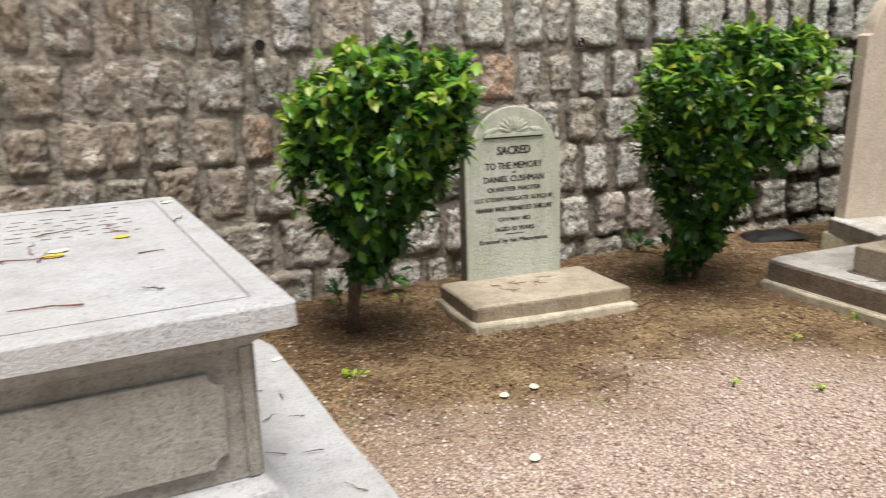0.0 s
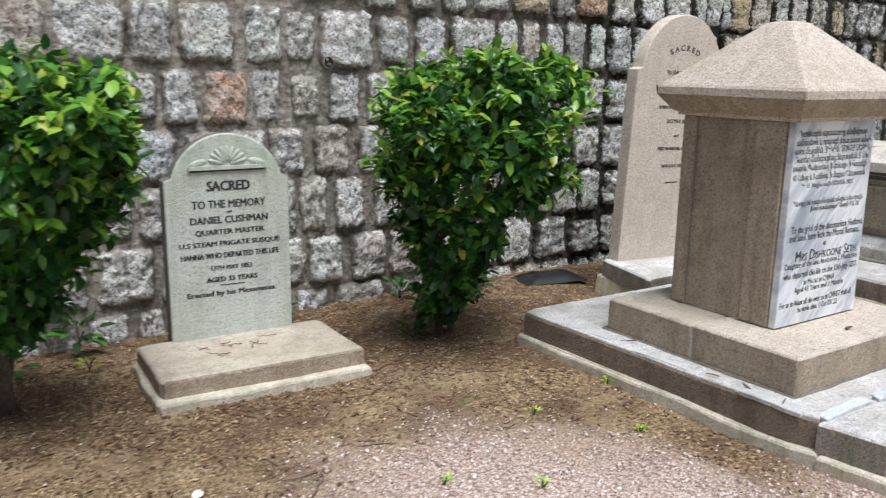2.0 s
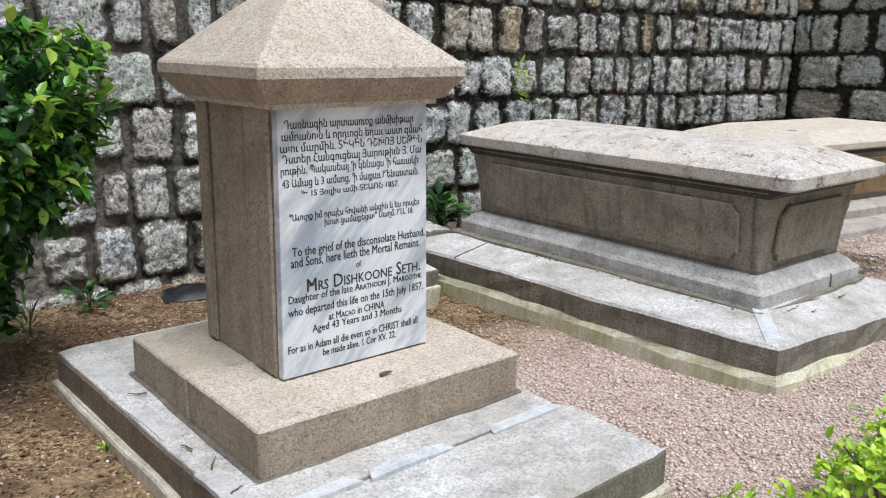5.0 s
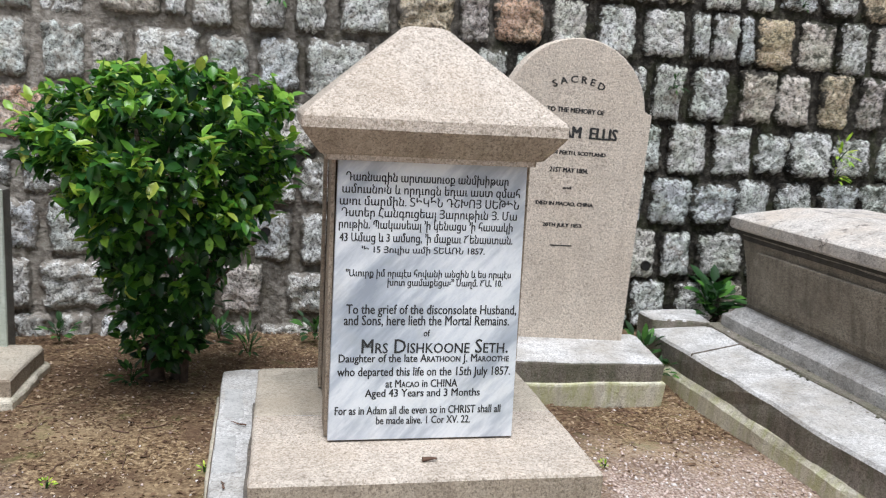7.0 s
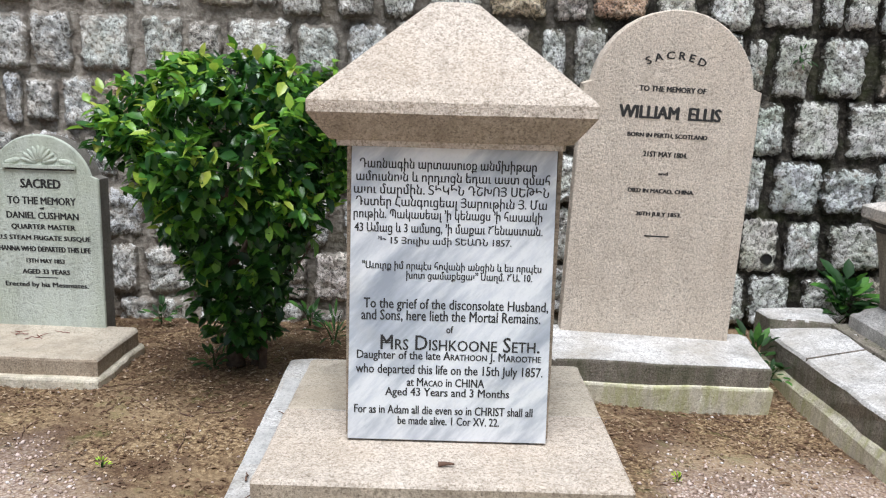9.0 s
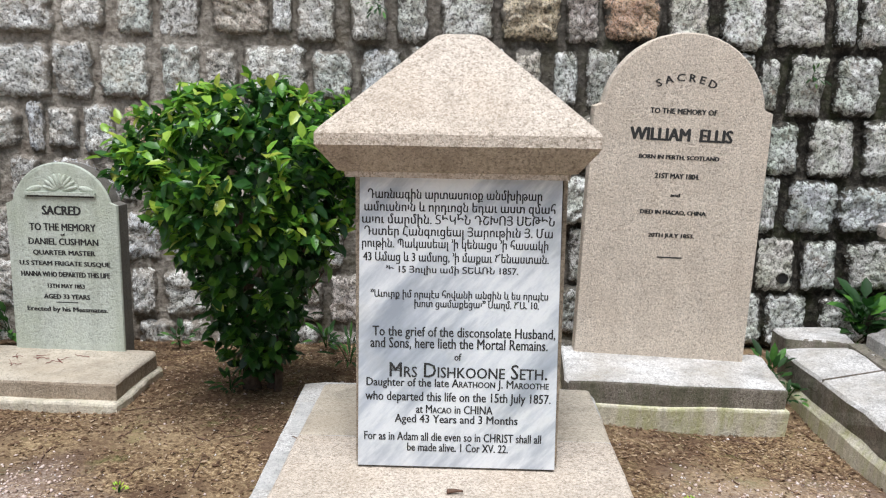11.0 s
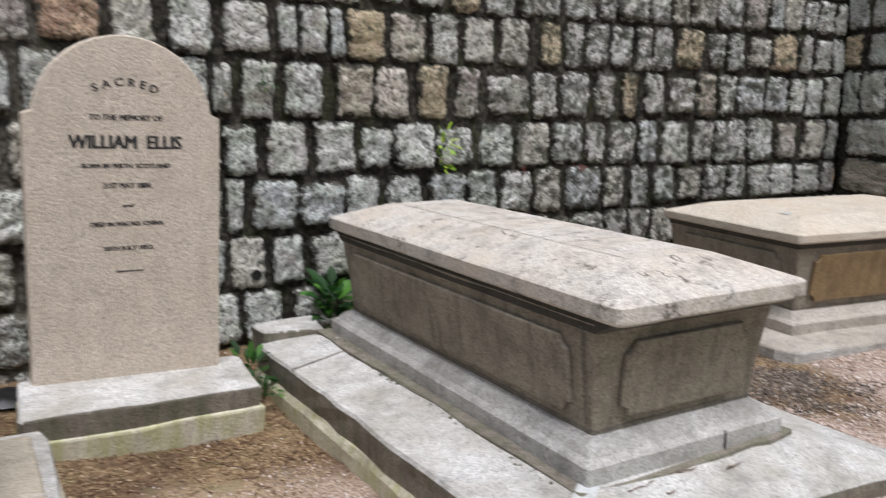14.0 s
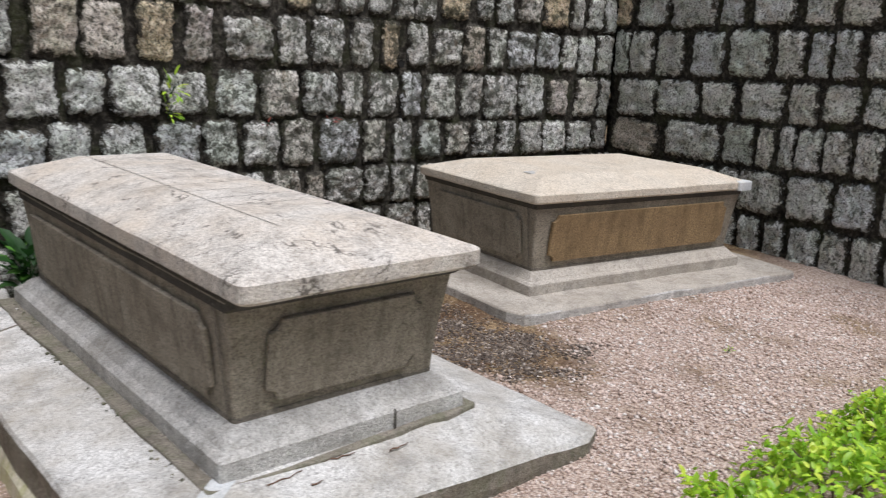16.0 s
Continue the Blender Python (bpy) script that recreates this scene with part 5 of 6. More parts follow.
def leaves_mesh(name, leaves, mat):
    """Leaves of (place, along, up, length, width): folded, pointed blades joined into one mesh."""
    vs, fs = [], []
    for p, d, up, length, width in leaves:
        s = d.cross(up)
        s = s.normalized() if s.length > 1e-6 else Vector((1, 0, 0))
        n = s.cross(d).normalized()
        b = len(vs)
        droop = -0.12 * length
        vs += [p, p + d * length * 0.33 + s * width * 0.46 + n * 0.16 * width, p + d * length * 0.7 + s * width * 0.38 + n * (0.14 * width + droop * 0.4), p + d * length + n * droop,
               p + d * length * 0.7 - s * width * 0.38 + n * (0.14 * width + droop * 0.4), p + d * length * 0.33 - s * width * 0.46 + n * 0.16 * width, p + d * length * 0.35, p + d * length * 0.7 + n * droop * 0.4]
        fs += [(b, b + 6, b + 1), (b + 6, b + 7, b + 2, b + 1), (b + 7, b + 3, b + 2), (b, b + 5, b + 6), (b + 6, b + 5, b + 4, b + 7), (b + 7, b + 4, b + 3)]
    me = bpy.data.meshes.new(name)
    me.from_pydata([tuple(v) for v in vs], [], fs)
    me.materials.append(mat)
    me.polygons.foreach_set("use_smooth", [True] * len(fs))
    return me


def rand_dir(rnd):
    while True:
        v = Vector((rnd.uniform(-1, 1), rnd.uniform(-1, 1), rnd.uniform(-1, 1)))
        if 0.05 < v.length < 1:
            return v.normalized()


def spray(rnd, tip, out, count, length, leaves, spread=0.055):
    """A twig end with its leaves."""
    for _ in range(count):
        p = tip + rand_dir(rnd) * rnd.uniform(0.0, spread) - out * rnd.uniform(0, spread * 1.2)
        d = (out * rnd.uniform(0.2, 0.7) + rand_dir(rnd) * 0.8 + Vector((0, 0, -0.3))).normalized()
        up = (Vector((0, 0, 0.9)) + out * 0.9 + rand_dir(rnd) * 0.5).normalized()
        s = length * rnd.uniform(0.65, 1.15)
        leaves.append((p, d, up, s, s * rnd.uniform(0.48, 0.64)))


def bush(place, profile, lean, seed, stems, label, sprays=620):
    """A shrub with several stems; profile gives the crown's radius by height."""
    rnd = random.Random(seed)
    t = empty("bush", pose(*place))
    top = profile[-1][0]

    def radius(z):
        for (z0, r0), (z1, r1) in zip(profile, profile[1:]):
            if z0 <= z <= z1:
                return r0 + (r1 - r0) * (z - z0) / (z1 - z0)
        return 0.0

    def axis(z):
        k = z / top
        return Vector((lean[0] * k, lean[1] * k, z))

    old, fresh = [], []
    weights = [radius(z) ** 1.3 + 0.03 for z in np.linspace(profile[0][0], top, 60)]
    zs = list(np.linspace(profile[0][0], top, 60))
    for k in range(sprays):
        z = rnd.choices(zs, weights)[0] + rnd.uniform(-0.02, 0.02)
        a = rnd.uniform(0, 2 * math.pi)
        lump = 1 + 0.30 * noise.noise((math.cos(a) * 1.7 + seed, math.sin(a) * 1.7, z * 2.6)) + 0.13 * noise.noise((math.cos(a) * 5, math.sin(a) * 5 + seed, z * 6))
        if z / top < 0.6 and rnd.random() < 0.24 + 0.9 * noise.noise((math.cos(a) * 2.2, math.sin(a) * 2.2 + seed, z * 4)):
            continue
        depth = rnd.random() ** 0.45
        r = radius(z) * lump * (0.35 + 0.65 * depth)
        out = Vector((math.cos(a), math.sin(a), 0.25 + 0.9 * max(0.0, (z / top - 0.62)) * 2)).normalized()
        tip = axis(z) + Vector((math.cos(a) * r, math.sin(a) * r, 0.05 * noise.noise((a, z, seed))))
        young = depth > 0.5 and z / top > rnd.uniform(0.30, 0.85)
        spray(rnd, tip, out, 10, 0.079, old)
        if young:
            spray(rnd, tip + out * 0.035 + Vector((0, 0, 0.02)), (out + Vector((0, 0, 0.7))).normalized(), 5, 0.074, fresh, 0.05)
    # bare shoots above the crown
    for k in range(16):
        a, rr = rnd.uniform(0, 6.28), rnd.uniform(0.1, 0.9)
        z = top - rnd.uniform(0.02, 0.2) - 0.25 * rr
        base = axis(z) + Vector((math.cos(a), math.sin(a), 0)) * radius(min(z, top - 0.05)) * rr
        for j in range(5):
            spray(rnd, base + Vector((0.02 * math.cos(a), 0.02 * math.sin(a), 0.03 * j)), Vector((0, 0, 1)), 3, 0.065, fresh, 0.03)
    part("crown", leaves_mesh("crown", old, M_LEAF), M_LEAF, t, "dense dark glossy green leaves")
    tagged(part("new_growth", leaves_mesh("new_growth", fresh, M_NEWLEAF), M_NEWLEAF, t, "fresh yellow-green leaves at the shoot tips"), kind="stuff")
    for k, (dx, dy, r) in enumerate(stems):
        z_end = top * rnd.uniform(0.62, 0.85)
        pts, rad = [], []
        for j in range(8):
            q = j / 7
            c = axis(z_end * q)
            spread = 0.16 + 0.6 * q
            pts.append((c.x * q + dx * (1 + 2 * q) + 0.025 * noise.noise((q * 4, k * 3.0, seed)), c.y * q + dy * (1 + 2 * q) + 0.025 * noise.noise((k * 3.0, q * 4, seed)), z_end * q - (0.04 if j == 0 else 0)))
            rad.append(r * (1.35 if j == 0 else 1 - 0.75 * q))
        trunk = part("trunk", tube(pts, rad), M_BARK, t, smooth=True)
        for j in range(4):
            p = Vector(pts[3 + j])
            d = Vector((rnd.uniform(-1, 1), rnd.uniform(-1, 1), 0.9)).normalized()
            part("limb", tube([p, p + d * 0.16, p + d * 0.3 + Vector((0, 0, 0.05))], [r * 0.5, r * 0.34, r * 0.15], 5), M_BARK, trunk, smooth=True)
    return tagged(t, label, "bush", "bushes by the wall")


PROFILE_A = [(0.34, 0.09), (0.48, 0.18), (0.64, 0.27), (0.80, 0.36), (1.0, 0.42), (1.20, 0.45), (1.34, 0.38), (1.44, 0.20)]
PROFILE_B = [(0.14, 0.12), (0.30, 0.20), (0.5, 0.26), (0.72, 0.37), (0.96, 0.49), (1.18, 0.53), (1.36, 0.46), (1.47, 0.24)]
bush((-3.12, 1.64, 0.0), PROFILE_A, (0.13, -0.45), 3, [(0.0, 0.0, 0.034), (0.03, 0.02, 0.016)], "clipped green bush with a thin dark trunk and yellowish tips", 560)
bush((-1.02, 1.61, 0.0), PROFILE_B, (0.11, -0.41), 8, [(-0.03, 0.0, 0.040), (0.06, 0.02, 0.022), (0.10, -0.03, 0.018)], "dense green bush with several dark stems from the soil", 640)


def hedge_shrub(seed):
    rnd = random.Random(seed)
    t = empty("hedge_shrub", pose(0, 0, 0))
    leaves = []
    for k in range(150):
        a, el = rnd.uniform(0, 6.283), math.asin(rnd.uniform(0.05, 1))
        r = 0.36 * (1 + 0.3 * noise.noise((math.cos(a) * 2 + seed, math.sin(a) * 2, el * 2))) * rnd.uniform(0.55, 1.0)
        out = Vector((math.cos(a) * math.cos(el), math.sin(a) * math.cos(el), math.sin(el)))
        tip = Vector((out.x * r, out.y * r, 0.03 + 0.26 * (1 + 0.3 * noise.noise((math.cos(a) * 3, math.sin(a) * 3, seed))) * out.z * rnd.uniform(0.7, 1.0)))
        spray(rnd, tip, (out + Vector((0, 0, 0.5))).normalized(), 9, 0.045, leaves, 0.045)
    part("crown", leaves_mesh("crown", leaves, M_HEDGE), M_HEDGE, t, "bright lime-green leaves")
    for k in range(4):
        a = k * 1.57 + 0.4
        part("stem", tube([(0.03 * math.cos(a), 0.03 * math.sin(a), -0.03), (0.1 * math.cos(a), 0.1 * math.sin(a), 0.12), (0.2 * math.cos(a), 0.2 * math.sin(a), 0.22)], [0.008, 0.006, 0.003], 5), M_BARK, t)
    return tagged(t, "low lime-green hedge shrub along the gravel", "shrub", "low hedge")


_shrubs = [hedge_shrub(21), hedge_shrub(22), hedge_shrub(23)]
_rnd = random.Random(77)
for k in range(11):
    x = -0.18 + 0.60 * k
    m = pose(x, -1.43 + _rnd.uniform(-0.04, 0.04), ground_z(x, -1.43), 0, 0, _rnd.uniform(0, 360))
    if k < 3:
        _shrubs[k].matrix_basis = m
    else:
        copy_thing(_shrubs[k % 3], m)


def weed(place, size, count, seed, mat, label, out=(0, -1, 0.4), category="weed", width=0.4):
    rnd = random.Random(seed)
    t = empty("weed", pose(*place))
    o = Vector(out).normalized()
    leaves = []
    for k in range(count):
        d = (o + rand_dir(rnd) * 0.85).normalized()
        stem = d * size * rnd.uniform(0.2, 0.8)
        s = size * rnd.uniform(0.35, 0.6)
        leaves.append((stem, (d + Vector((0, 0, -0.3))).normalized(), Vector((0, -0.4, 1)), s, s * width))
    part("leaves", leaves_mesh("leaves", leaves, mat), mat, t)
    for k in range(3):
        d = (o + rand_dir(rnd) * 0.5).normalized()
        part("stem", tube([(0, 0, 0) if abs(out[1]) > 0.9 else (0, 0, -0.02), d * size * 0.35, d * size * 0.7], [0.004, 0.003, 0.0015], 5), M_WEED, t)
    return tagged(t, label, category)


def on_wall(x, z):
    return (x, wall_line_y(x) - 0.045, z)


weed((2.41, 2.50, 0.17), 0.24, 46, 1, M_FERN, "broad-leaved green weed between tomb and wall", (0, -0.3, 0.9), width=0.55)
weed((2.36, 2.44, 0.10), 0.20, 26, 2, M_WEED, "low green weed at the foot of the wall", (0, -0.5, 0.8), width=0.4)
weed((1.70, 2.02, -0.05), 0.20, 30, 3, M_WEED, "green weed beside the headstone base", (0.1, -0.5, 0.8), width=0.4)
weed((1.70, 1.78, -0.06), 0.14, 16, 4, M_WEED, "small green weed at the slab's foot", (0, -0.3, 1))
weed(on_wall(3.34, 1.20), 0.15, 16, 5, M_HEDGE, "bright green seedling growing from the wall", (0, -0.6, 0.5), width=0.3)
weed(on_wall(3.32, 1.06), 0.13, 12, 15, M_HEDGE, "bright green seedling growing from the wall", (0, -0.6, 0.5), width=0.3)
weed(on_wall(4.60, 0.98), 0.10, 9, 6, M_REDWEED, "small red-leaved weed in a wall joint", (0, -0.7, 0.3))
weed(on_wall(4.05, 0.98), 0.07, 7, 7, M_REDWEED, "small red-leaved weed in a wall joint", (0, -0.7, 0.3))
weed(on_wall(2.02, 1.62), 0.12, 14, 8, M_WEED, "tuft of fern in a wall joint", (0, -0.7, 0.2), width=0.25)
weed(on_wall(-3.60, 1.90), 0.20, 22, 9, M_WEED, "tuft of weed hanging from the wall", (0, -0.6, -0.2), width=0.3)
weed(on_wall(-4.66, 1.35), 0.08, 10, 10, M_WEED, "tiny fern in a wall joint", (0, -0.7, 0.3))
weed(on_wall(-0.5, 1.98), 0.10, 14, 11, M_WEED, "tuft of weed in a wall joint", (0, -0.7, 0.0), width=0.3)
weed(on_wall(1.55, 2.2), 0.08, 10, 12, M_WEED, "tiny weed in a wall joint", (0, -0.7, 0.2))
weed(on_wall(2.9, 2.2), 0.08, 10, 13, M_WEED, "tiny weed in a wall joint", (0, -0.7, 0.2))
weed(on_wall(-2.7, 0.05), 0.22, 22, 14, M_WEED, "low weed at the foot of the wall", (0, -0.5, 0.7))
weed((-1.66, 2.28, 0.02), 0.13, 20, 61, M_WEED, "low green weed at the foot of the wall", (0, -0.4, 0.9))
weed((-0.80, 2.33, 0.02), 0.14, 24, 62, M_WEED, "broad-leaved green weed at the foot of the wall", (0, -0.4, 0.9), width=0.42)
weed((-0.25, 2.32, 0.02), 0.17, 26, 63, M_WEED, "broad-leaved green weed at the foot of the wall", (0, -0.3, 0.9), width=0.42)
weed((-3.05, 2.10, 0.02), 0.16, 22, 64, M_WEED, "low green weed at the foot of the wall", (0, -0.4, 0.9))
weed((-2.72, 1.98, 0.02), 0.08, 9, 65, M_NEWLEAF, "small yellow-green seedling in the soil", (0, -0.3, 0.9))
weed((-0.62, 2.05, 0.0), 0.22, 22, 16, M_WEED, "strap-leaved green weed behind the monument", (0, -0.2, 1), width=0.16)
weed((-1.16, 1.58, 0.0), 0.11, 22, 17, M_WEED, "small weed at the bush's stem", (0, -0.3, 1), width=0.4)
for k, (x, y) in enumerate(((-3.32, 0.97), (-1.62, -0.05), (-1.25, 0.45), (-0.98, 0.10), (-1.9, 0.15), (-0.72, 0.55), (5.2, -0.35), (0.9, 0.6))):
    weed((x, y, ground_z(x, y)), 0.04 if k else 0.075, 14, 40 + k, M_HEDGE, "tiny green seedling in the gravel", (0, -0.1, 1))

# ---- loose things ----


def petal(place, mat, size, yaw, label):
    bm = bmesh.new()
    pts = []
    for k in range(10):
        a = 2 * math.pi * k / 10
        pts.append(bm.verts.new((size * math.cos(a), 0.62 * size * math.sin(a), 0.003 + 0.10 * size * abs(math.cos(a)) ** 2)))
    c = bm.verts.new((0, 0, 0.002))
    for k in range(10):
        bm.faces.new((c, pts[k], pts[(k + 1) % 10]))
    ob = new("petal", mesh_from(bm, "petal", mat, True))
    ob.matrix_basis = pose(*place, 4, -3, yaw)
    return tagged(ob, label, "petal", "fallen petals")


for x, y in ((-2.80, 0.51), (-2.65, 0.52), (-2.95, -0.02)):
    petal((x, y, ground_z(x, y) + 0.006), M_PETAL, 0.032, 40 * x, "white fallen flower petal on the soil")
petal((-3.62, 1.16, 0.092), M_PETAL, 0.026, 20, "white fallen flower petal on the stone slab")
for x, y, mat, s, lab in ((0.42, 0.78, M_PETAL, 0.026, "white flower petal on the tomb lid"), (0.165, 0.12, M_YELLOW, 0.030, "yellow flower petal on the tomb lid"), (-0.05, 0.0, M_PETAL, 0.034, "white flower petal on the tomb lid"), (-0.065, -0.07, M_YELLOW, 0.036, "browning yellow petal on the tomb lid")):
    p = TOMB0 @ Vector((x, y, 0.814))
    petal(tuple(p), mat, s, 35 * x, lab)


def twig(place, length, yaw, mat, seed, label, r=0.0035):
    rnd = random.Random(seed)
    pts = [(length * (k / 5 - 0.5), rnd.uniform(-0.06, 0.06) * length, r * 0.8 + rnd.uniform(0, 0.006)) for k in range(6)]
    ob = new("twig", mesh_from(tube(pts, [r * (1 - 0.12 * k) for k in range(6)], 5), "twig", mat, True))
    ob.matrix_basis = pose(*place, 0, 0, yaw)
    return tagged(ob, label, "twig", "fallen twigs")


_rnd = random.Random(12)
for k in range(24):
    p = TOMB0 @ Vector((_rnd.uniform(-0.44, 0.42), _rnd.uniform(-0.75, 0.9), 0.8135))
    twig(tuple(p), _rnd.uniform(0.03, 0.24), _rnd.uniform(0, 180), M_REDTWIG if k % 3 else M_TWIG, 100 + k, "reddish dry stalk on the tomb lid", 0.003)
for k in range(8):
    y = _rnd.uniform(-0.5, 1.0)
    twig((_rnd.uniform(-3.82, -3.62), y, 0.091), _rnd.uniform(0.05, 0.14), _rnd.uniform(0, 180), M_TWIG, 130 + k, "dry twig on the stone slab", 0.0025)
for k in range(12):
    twig((_rnd.uniform(-2.45, -1.9), _rnd.uniform(1.45, 1.72), 0.126), _rnd.uniform(0.04, 0.10), _rnd.uniform(0, 180), M_REDTWIG, 150 + k, "reddish stalk on the headstone base", 0.0025)
for x, y, l, a in ((2.36, -0.375, 0.14, 6), (2.58, -0.36, 0.12, -4), (2.44, -0.44, 0.05, 8), (2.80, -0.41, 0.09, 3)):
    twig((x, y, 0.180 + 0.19 * (y + 0.32)), l, a, M_TWIG, int(x * 100), "dark twig on the pale slab", 0.004)
for x, y, l, a in ((-0.60, -0.10, 0.08, 60), (-0.62, 0.05, 0.06, 100), (-0.61, -0.28, 0.05, 20), (-0.60, 0.55, 0.07, 140)):
    twig((x, y, 0.185), l, a, M_TWIG, int(-y * 100), "dark twig on the slab top", 0.004)
twig((0.0, -0.16, 0.346), 0.045, 5, M_TWIG, 7, "bit of dark bark on the plinth", 0.008)
for k in range(90):
    x, y = _rnd.uniform(-3.6, 1.7), _rnd.uniform(0.3, 2.2)
    if gravel_zone(x, y) > 0.6 or (-2.6 < x < -1.55 and 1.2 < y < 1.95) or (-0.8 < x < 0.7 and y < 1.3) or (0.5 < x < 1.8 and y > 1.55):
        continue
    twig((x, y, ground_z(x, y)), _rnd.uniform(0.06, 0.25), _rnd.uniform(0, 180), M_TWIG, 200 + k, "dry twig lying on the soil", 0.003)


def plastic_sheet():
    rnd = random.Random(2)
    bm = bmesh.new()
    bmesh.ops.create_grid(bm, x_segments=14, y_segments=8, size=0.5)
    for v in bm.verts:
        x, y = v.co.x, v.co.y
        e = max(abs(x), abs(y)) * 2
        v.co = (x * 0.50, y * 0.26, 0.004 + (1 - e ** 2) * 0.055 + max(0.0, 0.04 * noise.noise((x * 7, y * 7, 1))) * (1.1 - e))
    ob = new("plastic_bag", mesh_from(bm, "plastic_bag", M_BAG, True))
    ob.matrix_basis = pose(0.40, 2.27, ground_z(0.40, 2.27) + 0.004, 0, 0, -12)
    return tagged(ob, "crumpled black plastic sheet on the soil by the wall", "plastic bag")


plastic_sheet()


def weep_hole(place, r):
    t = empty("weep_hole", pose(*place))
    part("pipe", tube([(0, 0.05, 0), (0, -0.046, 0)], [r, r], 14), M_VOID, t, "dark drain pipe mouth")
    ring = bmesh.new()
    n = 16
    rows = [[ring.verts.new((rr * math.cos(2 * math.pi * k / n), y, rr * math.sin(2 * math.pi * k / n))) for k in range(n)] for rr, y in ((r * 1.02, 0.0), (r * 1.16, 0.0), (r * 1.12, -0.050), (r * 1.02, -0.050))]
    for a, b in zip(rows, rows[1:]):
        for k in range(n):
            ring.faces.new((a[k], b[k], b[(k + 1) % n], a[(k + 1) % n]))
    part("rim", ring, M_MORTAR, t)
    return tagged(t, "round dark weep hole in the wall mortar", "drain hole", "weep holes")


for x, z in ((-3.37, 1.49), (-1.24, 1.455), (0.32, 1.42), (1.94, 0.43), (-0.55, 0.62), (5.3, 1.44)):
    weep_hole((x, wall_line_y(x) - 0.01, z), 0.03)

# ---- gravel, crumbs and litter ----


def scatter(name, count, seed, density, size, mat, label, flat=0.7, area=(-4.6, 7.3, -1.3, 2.55), height=ground_z):
    """Small stones joined into one mesh."""
    rng = np.random.default_rng(seed)
    xs, ys = rng.uniform(area[0], area[1], count), rng.uniform(area[2], area[3], count)
    keep = np.array([rng.random() < density(x, y) for x, y in zip(xs, ys)])
    xs, ys = xs[keep], ys[keep]
    n = len(xs)
    z = np.array([height(x, y) for x, y in zip(xs, ys)])
    s = rng.uniform(size[0], size[1], n) * (0.7 + 0.6 * rng.random(n) ** 2)
    base = np.array([(1, 0, 0), (-1, 0, 0), (0, 1, 0), (0, -1, 0), (0, 0, 1), (0, 0, -1)], float)
    a = rng.uniform(0, 2 * np.pi, n)
    v = base[None] * rng.uniform(0.65, 1.35, (n, 6, 1)) + rng.uniform(-0.25, 0.25, (n, 6, 3))
    v *= s[:, None, None]
    v[:, :, 2] *= flat
    x2 = v[:, :, 0] * np.cos(a)[:, None] - v[:, :, 1] * np.sin(a)[:, None]
    y2 = v[:, :, 0] * np.sin(a)[:, None] + v[:, :, 1] * np.cos(a)[:, None]
    v = np.stack([x2 + xs[:, None], y2 + ys[:, None], v[:, :, 2] + (z + s * 0.25)[:, None]], -1)
    tri = np.array([(0, 2, 4), (2, 1, 4), (1, 3, 4), (3, 0, 4), (2, 0, 5), (1, 2, 5), (3, 1, 5), (0, 3, 5)])
    f = (tri[None] + 6 * np.arange(n)[:, None, None]).reshape(-1)
    me = bpy.data.meshes.new(name)
    me.vertices.add(6 * n)
    me.vertices.foreach_set("co", v.ravel())
    me.loops.add(len(f))
    me.loops.foreach_set("vertex_index", f)
    me.polygons.add(len(f) // 3)
    me.polygons.foreach_set("loop_start", np.arange(0, len(f), 3))
    me.update(calc_edges=True)
    me.materials.append(mat)
    return tagged(new(name, me), label, name, kind="stuff")


scatter("gravel", 150000, 5, lambda x, y: 0.018 + 0.98 * gravel_zone(x, y), (0.004, 0.0105), M_PEBBLE, "loose pinkish granite gravel")
scatter("gravel", 13000, 9, lambda x, y: 0.9 * gravel_zone(x, y), (0.008, 0.015), M_PEBBLE, "coarser pinkish gravel round the far tomb", area=(3.5, 7.3, -1.3, 1.3))


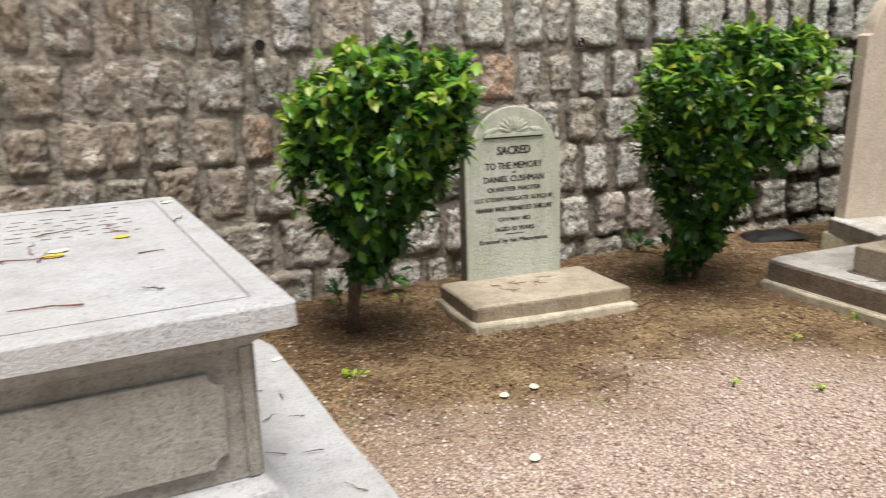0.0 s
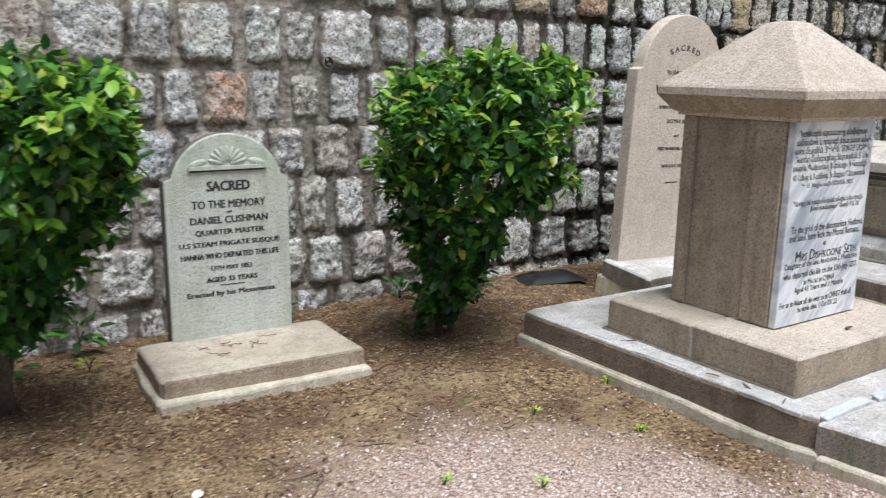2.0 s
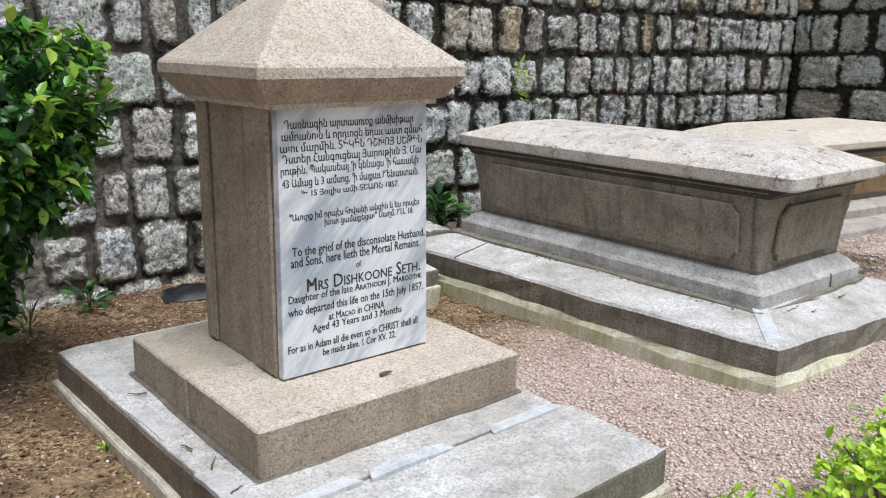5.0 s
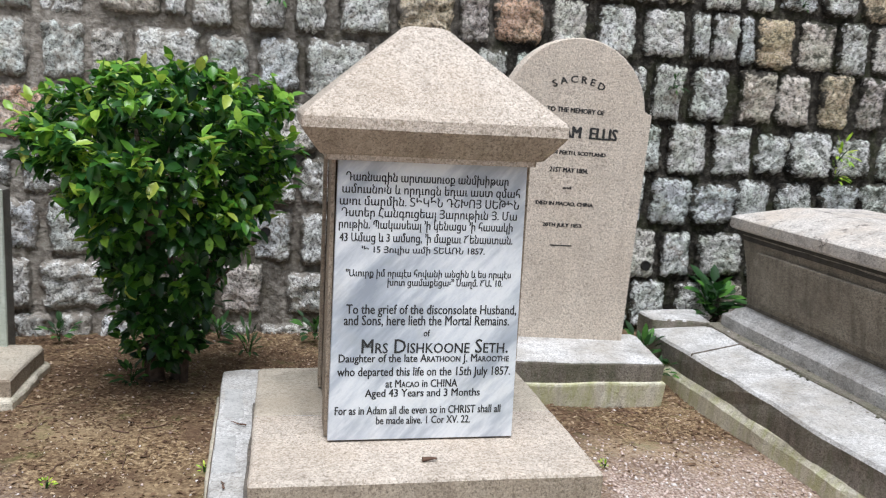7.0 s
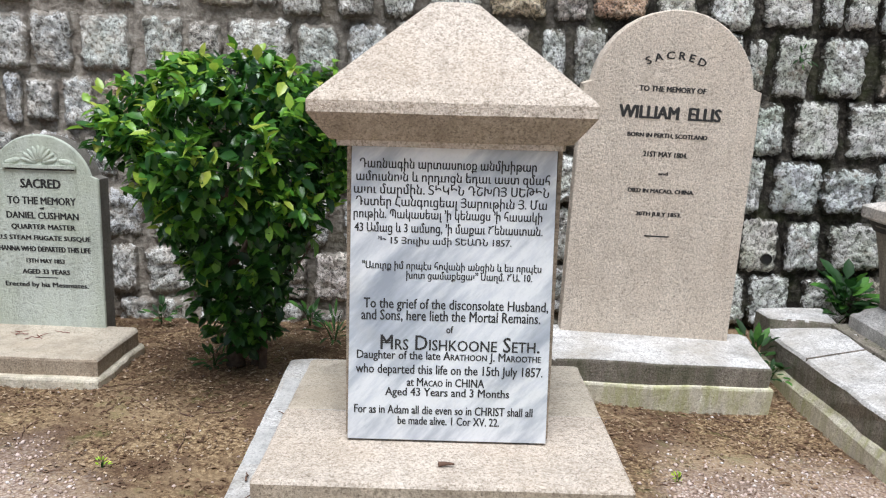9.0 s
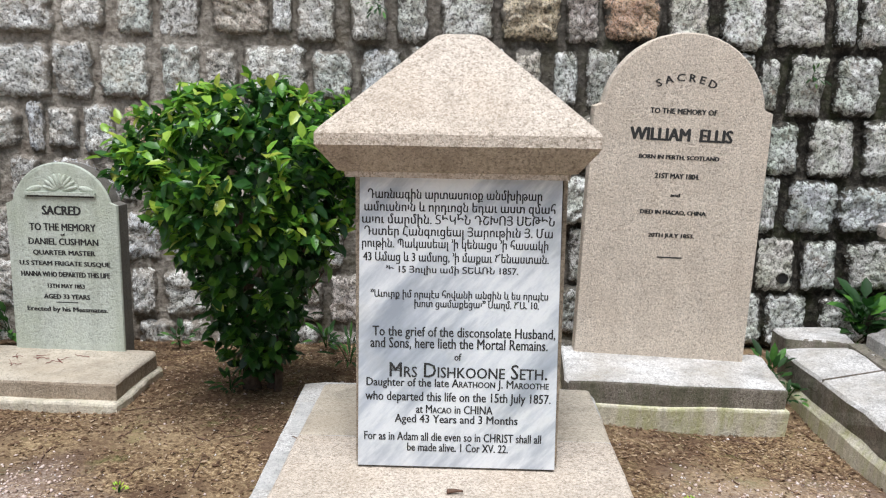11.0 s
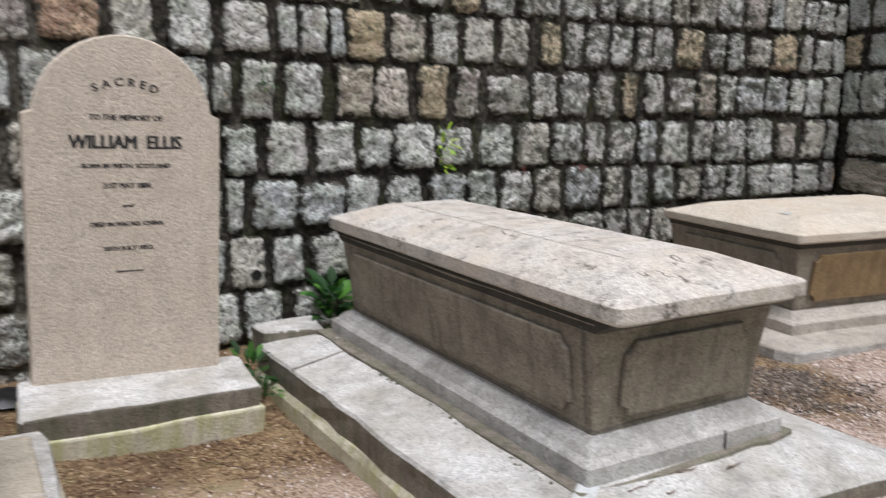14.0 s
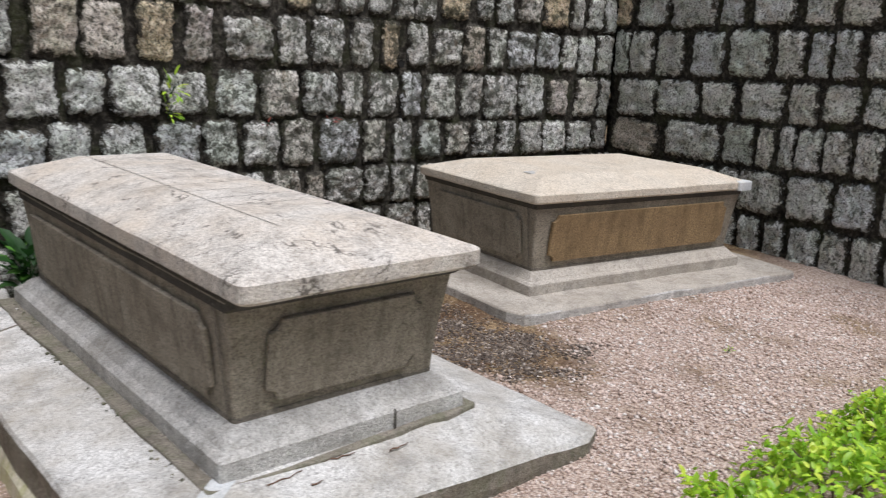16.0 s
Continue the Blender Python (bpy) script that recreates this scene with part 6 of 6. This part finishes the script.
scatter("soil_crumbs", 170000, 6, lambda x, y: (1 - gravel_zone(x, y)) * max(0.05, 0.45 + 0.9 * noise.noise((x * 1.6, y * 1.6, 5.0)) + 0.4 * noise.noise((x * 5, y * 5, 2.0))) * (1.0 if y < 0.8 else 0.25), (0.0025, 0.006), M_CRUMB, "fine tan crumbs of earth and grit on the soil")


scatter("dark_grit", 42000, 7, lambda x, y: 0.9 - math.hypot((x - 4.18) / 0.46, (y - 0.50) / 0.72) + 0.6 * noise.noise((x * 4, y * 4, 1.0)), (0.005, 0.012), M_GRIT, "dark damp grit between the two tombs", area=(3.6, 4.8, -0.45, 1.3))


scatter("mossy_crumbs", 1900, 8, lambda x, y: 0.55 + 0.9 * noise.noise((x * 9, y * 3, 4.0)) - (2.18 - x) * 7, (0.005, 0.013), M_MOSSY, "mossy crumbs along the foot of the tomb plinth", area=(2.06, 2.18, -0.22, 1.95), height=lambda x, y: 0.178 - max(0.0, 2.15 - x) * 0.12)


def litter(count, seed):
    rnd = random.Random(seed)
    leaves = []
    while len(leaves) < count:
        x, y = rnd.uniform(-4.4, 4.6), rnd.uniform(-0.6, 2.5)
        if rnd.random() < gravel_zone(x, y) * 1.7 + max(0.0, 0.7 * noise.noise((x * 2.3, y * 2.3, 9.0))):
            continue
        if rnd.random() > (1.0 if y > 1.0 else 0.32):
            continue
        a = rnd.uniform(0, 6.283)
        d = Vector((math.cos(a), math.sin(a), rnd.uniform(-0.1, 0.3))).normalized()
        s = rnd.uniform(0.010, 0.032)
        leaves.append((Vector((x, y, ground_z(x, y) + rnd.uniform(0.002, 0.008))), d, Vector((rnd.uniform(-0.5, 0.5), rnd.uniform(-0.5, 0.5), 1)), s, s * rnd.uniform(0.15, 0.5)))
    me = leaves_mesh("leaf_litter", leaves, M_LITTER)
    return tagged(new("leaf_litter", me), "dry brown leaf litter on the soil", "leaf litter", kind="stuff")


litter(52000, 9)


# ---- stonework of the walls ----
lay_back_wall(wall_back, -8.95, 8.3, 11)
lay_side_wall(wall_side, (8.33, wall_line_y(8.33)), SIDE_B, 12)
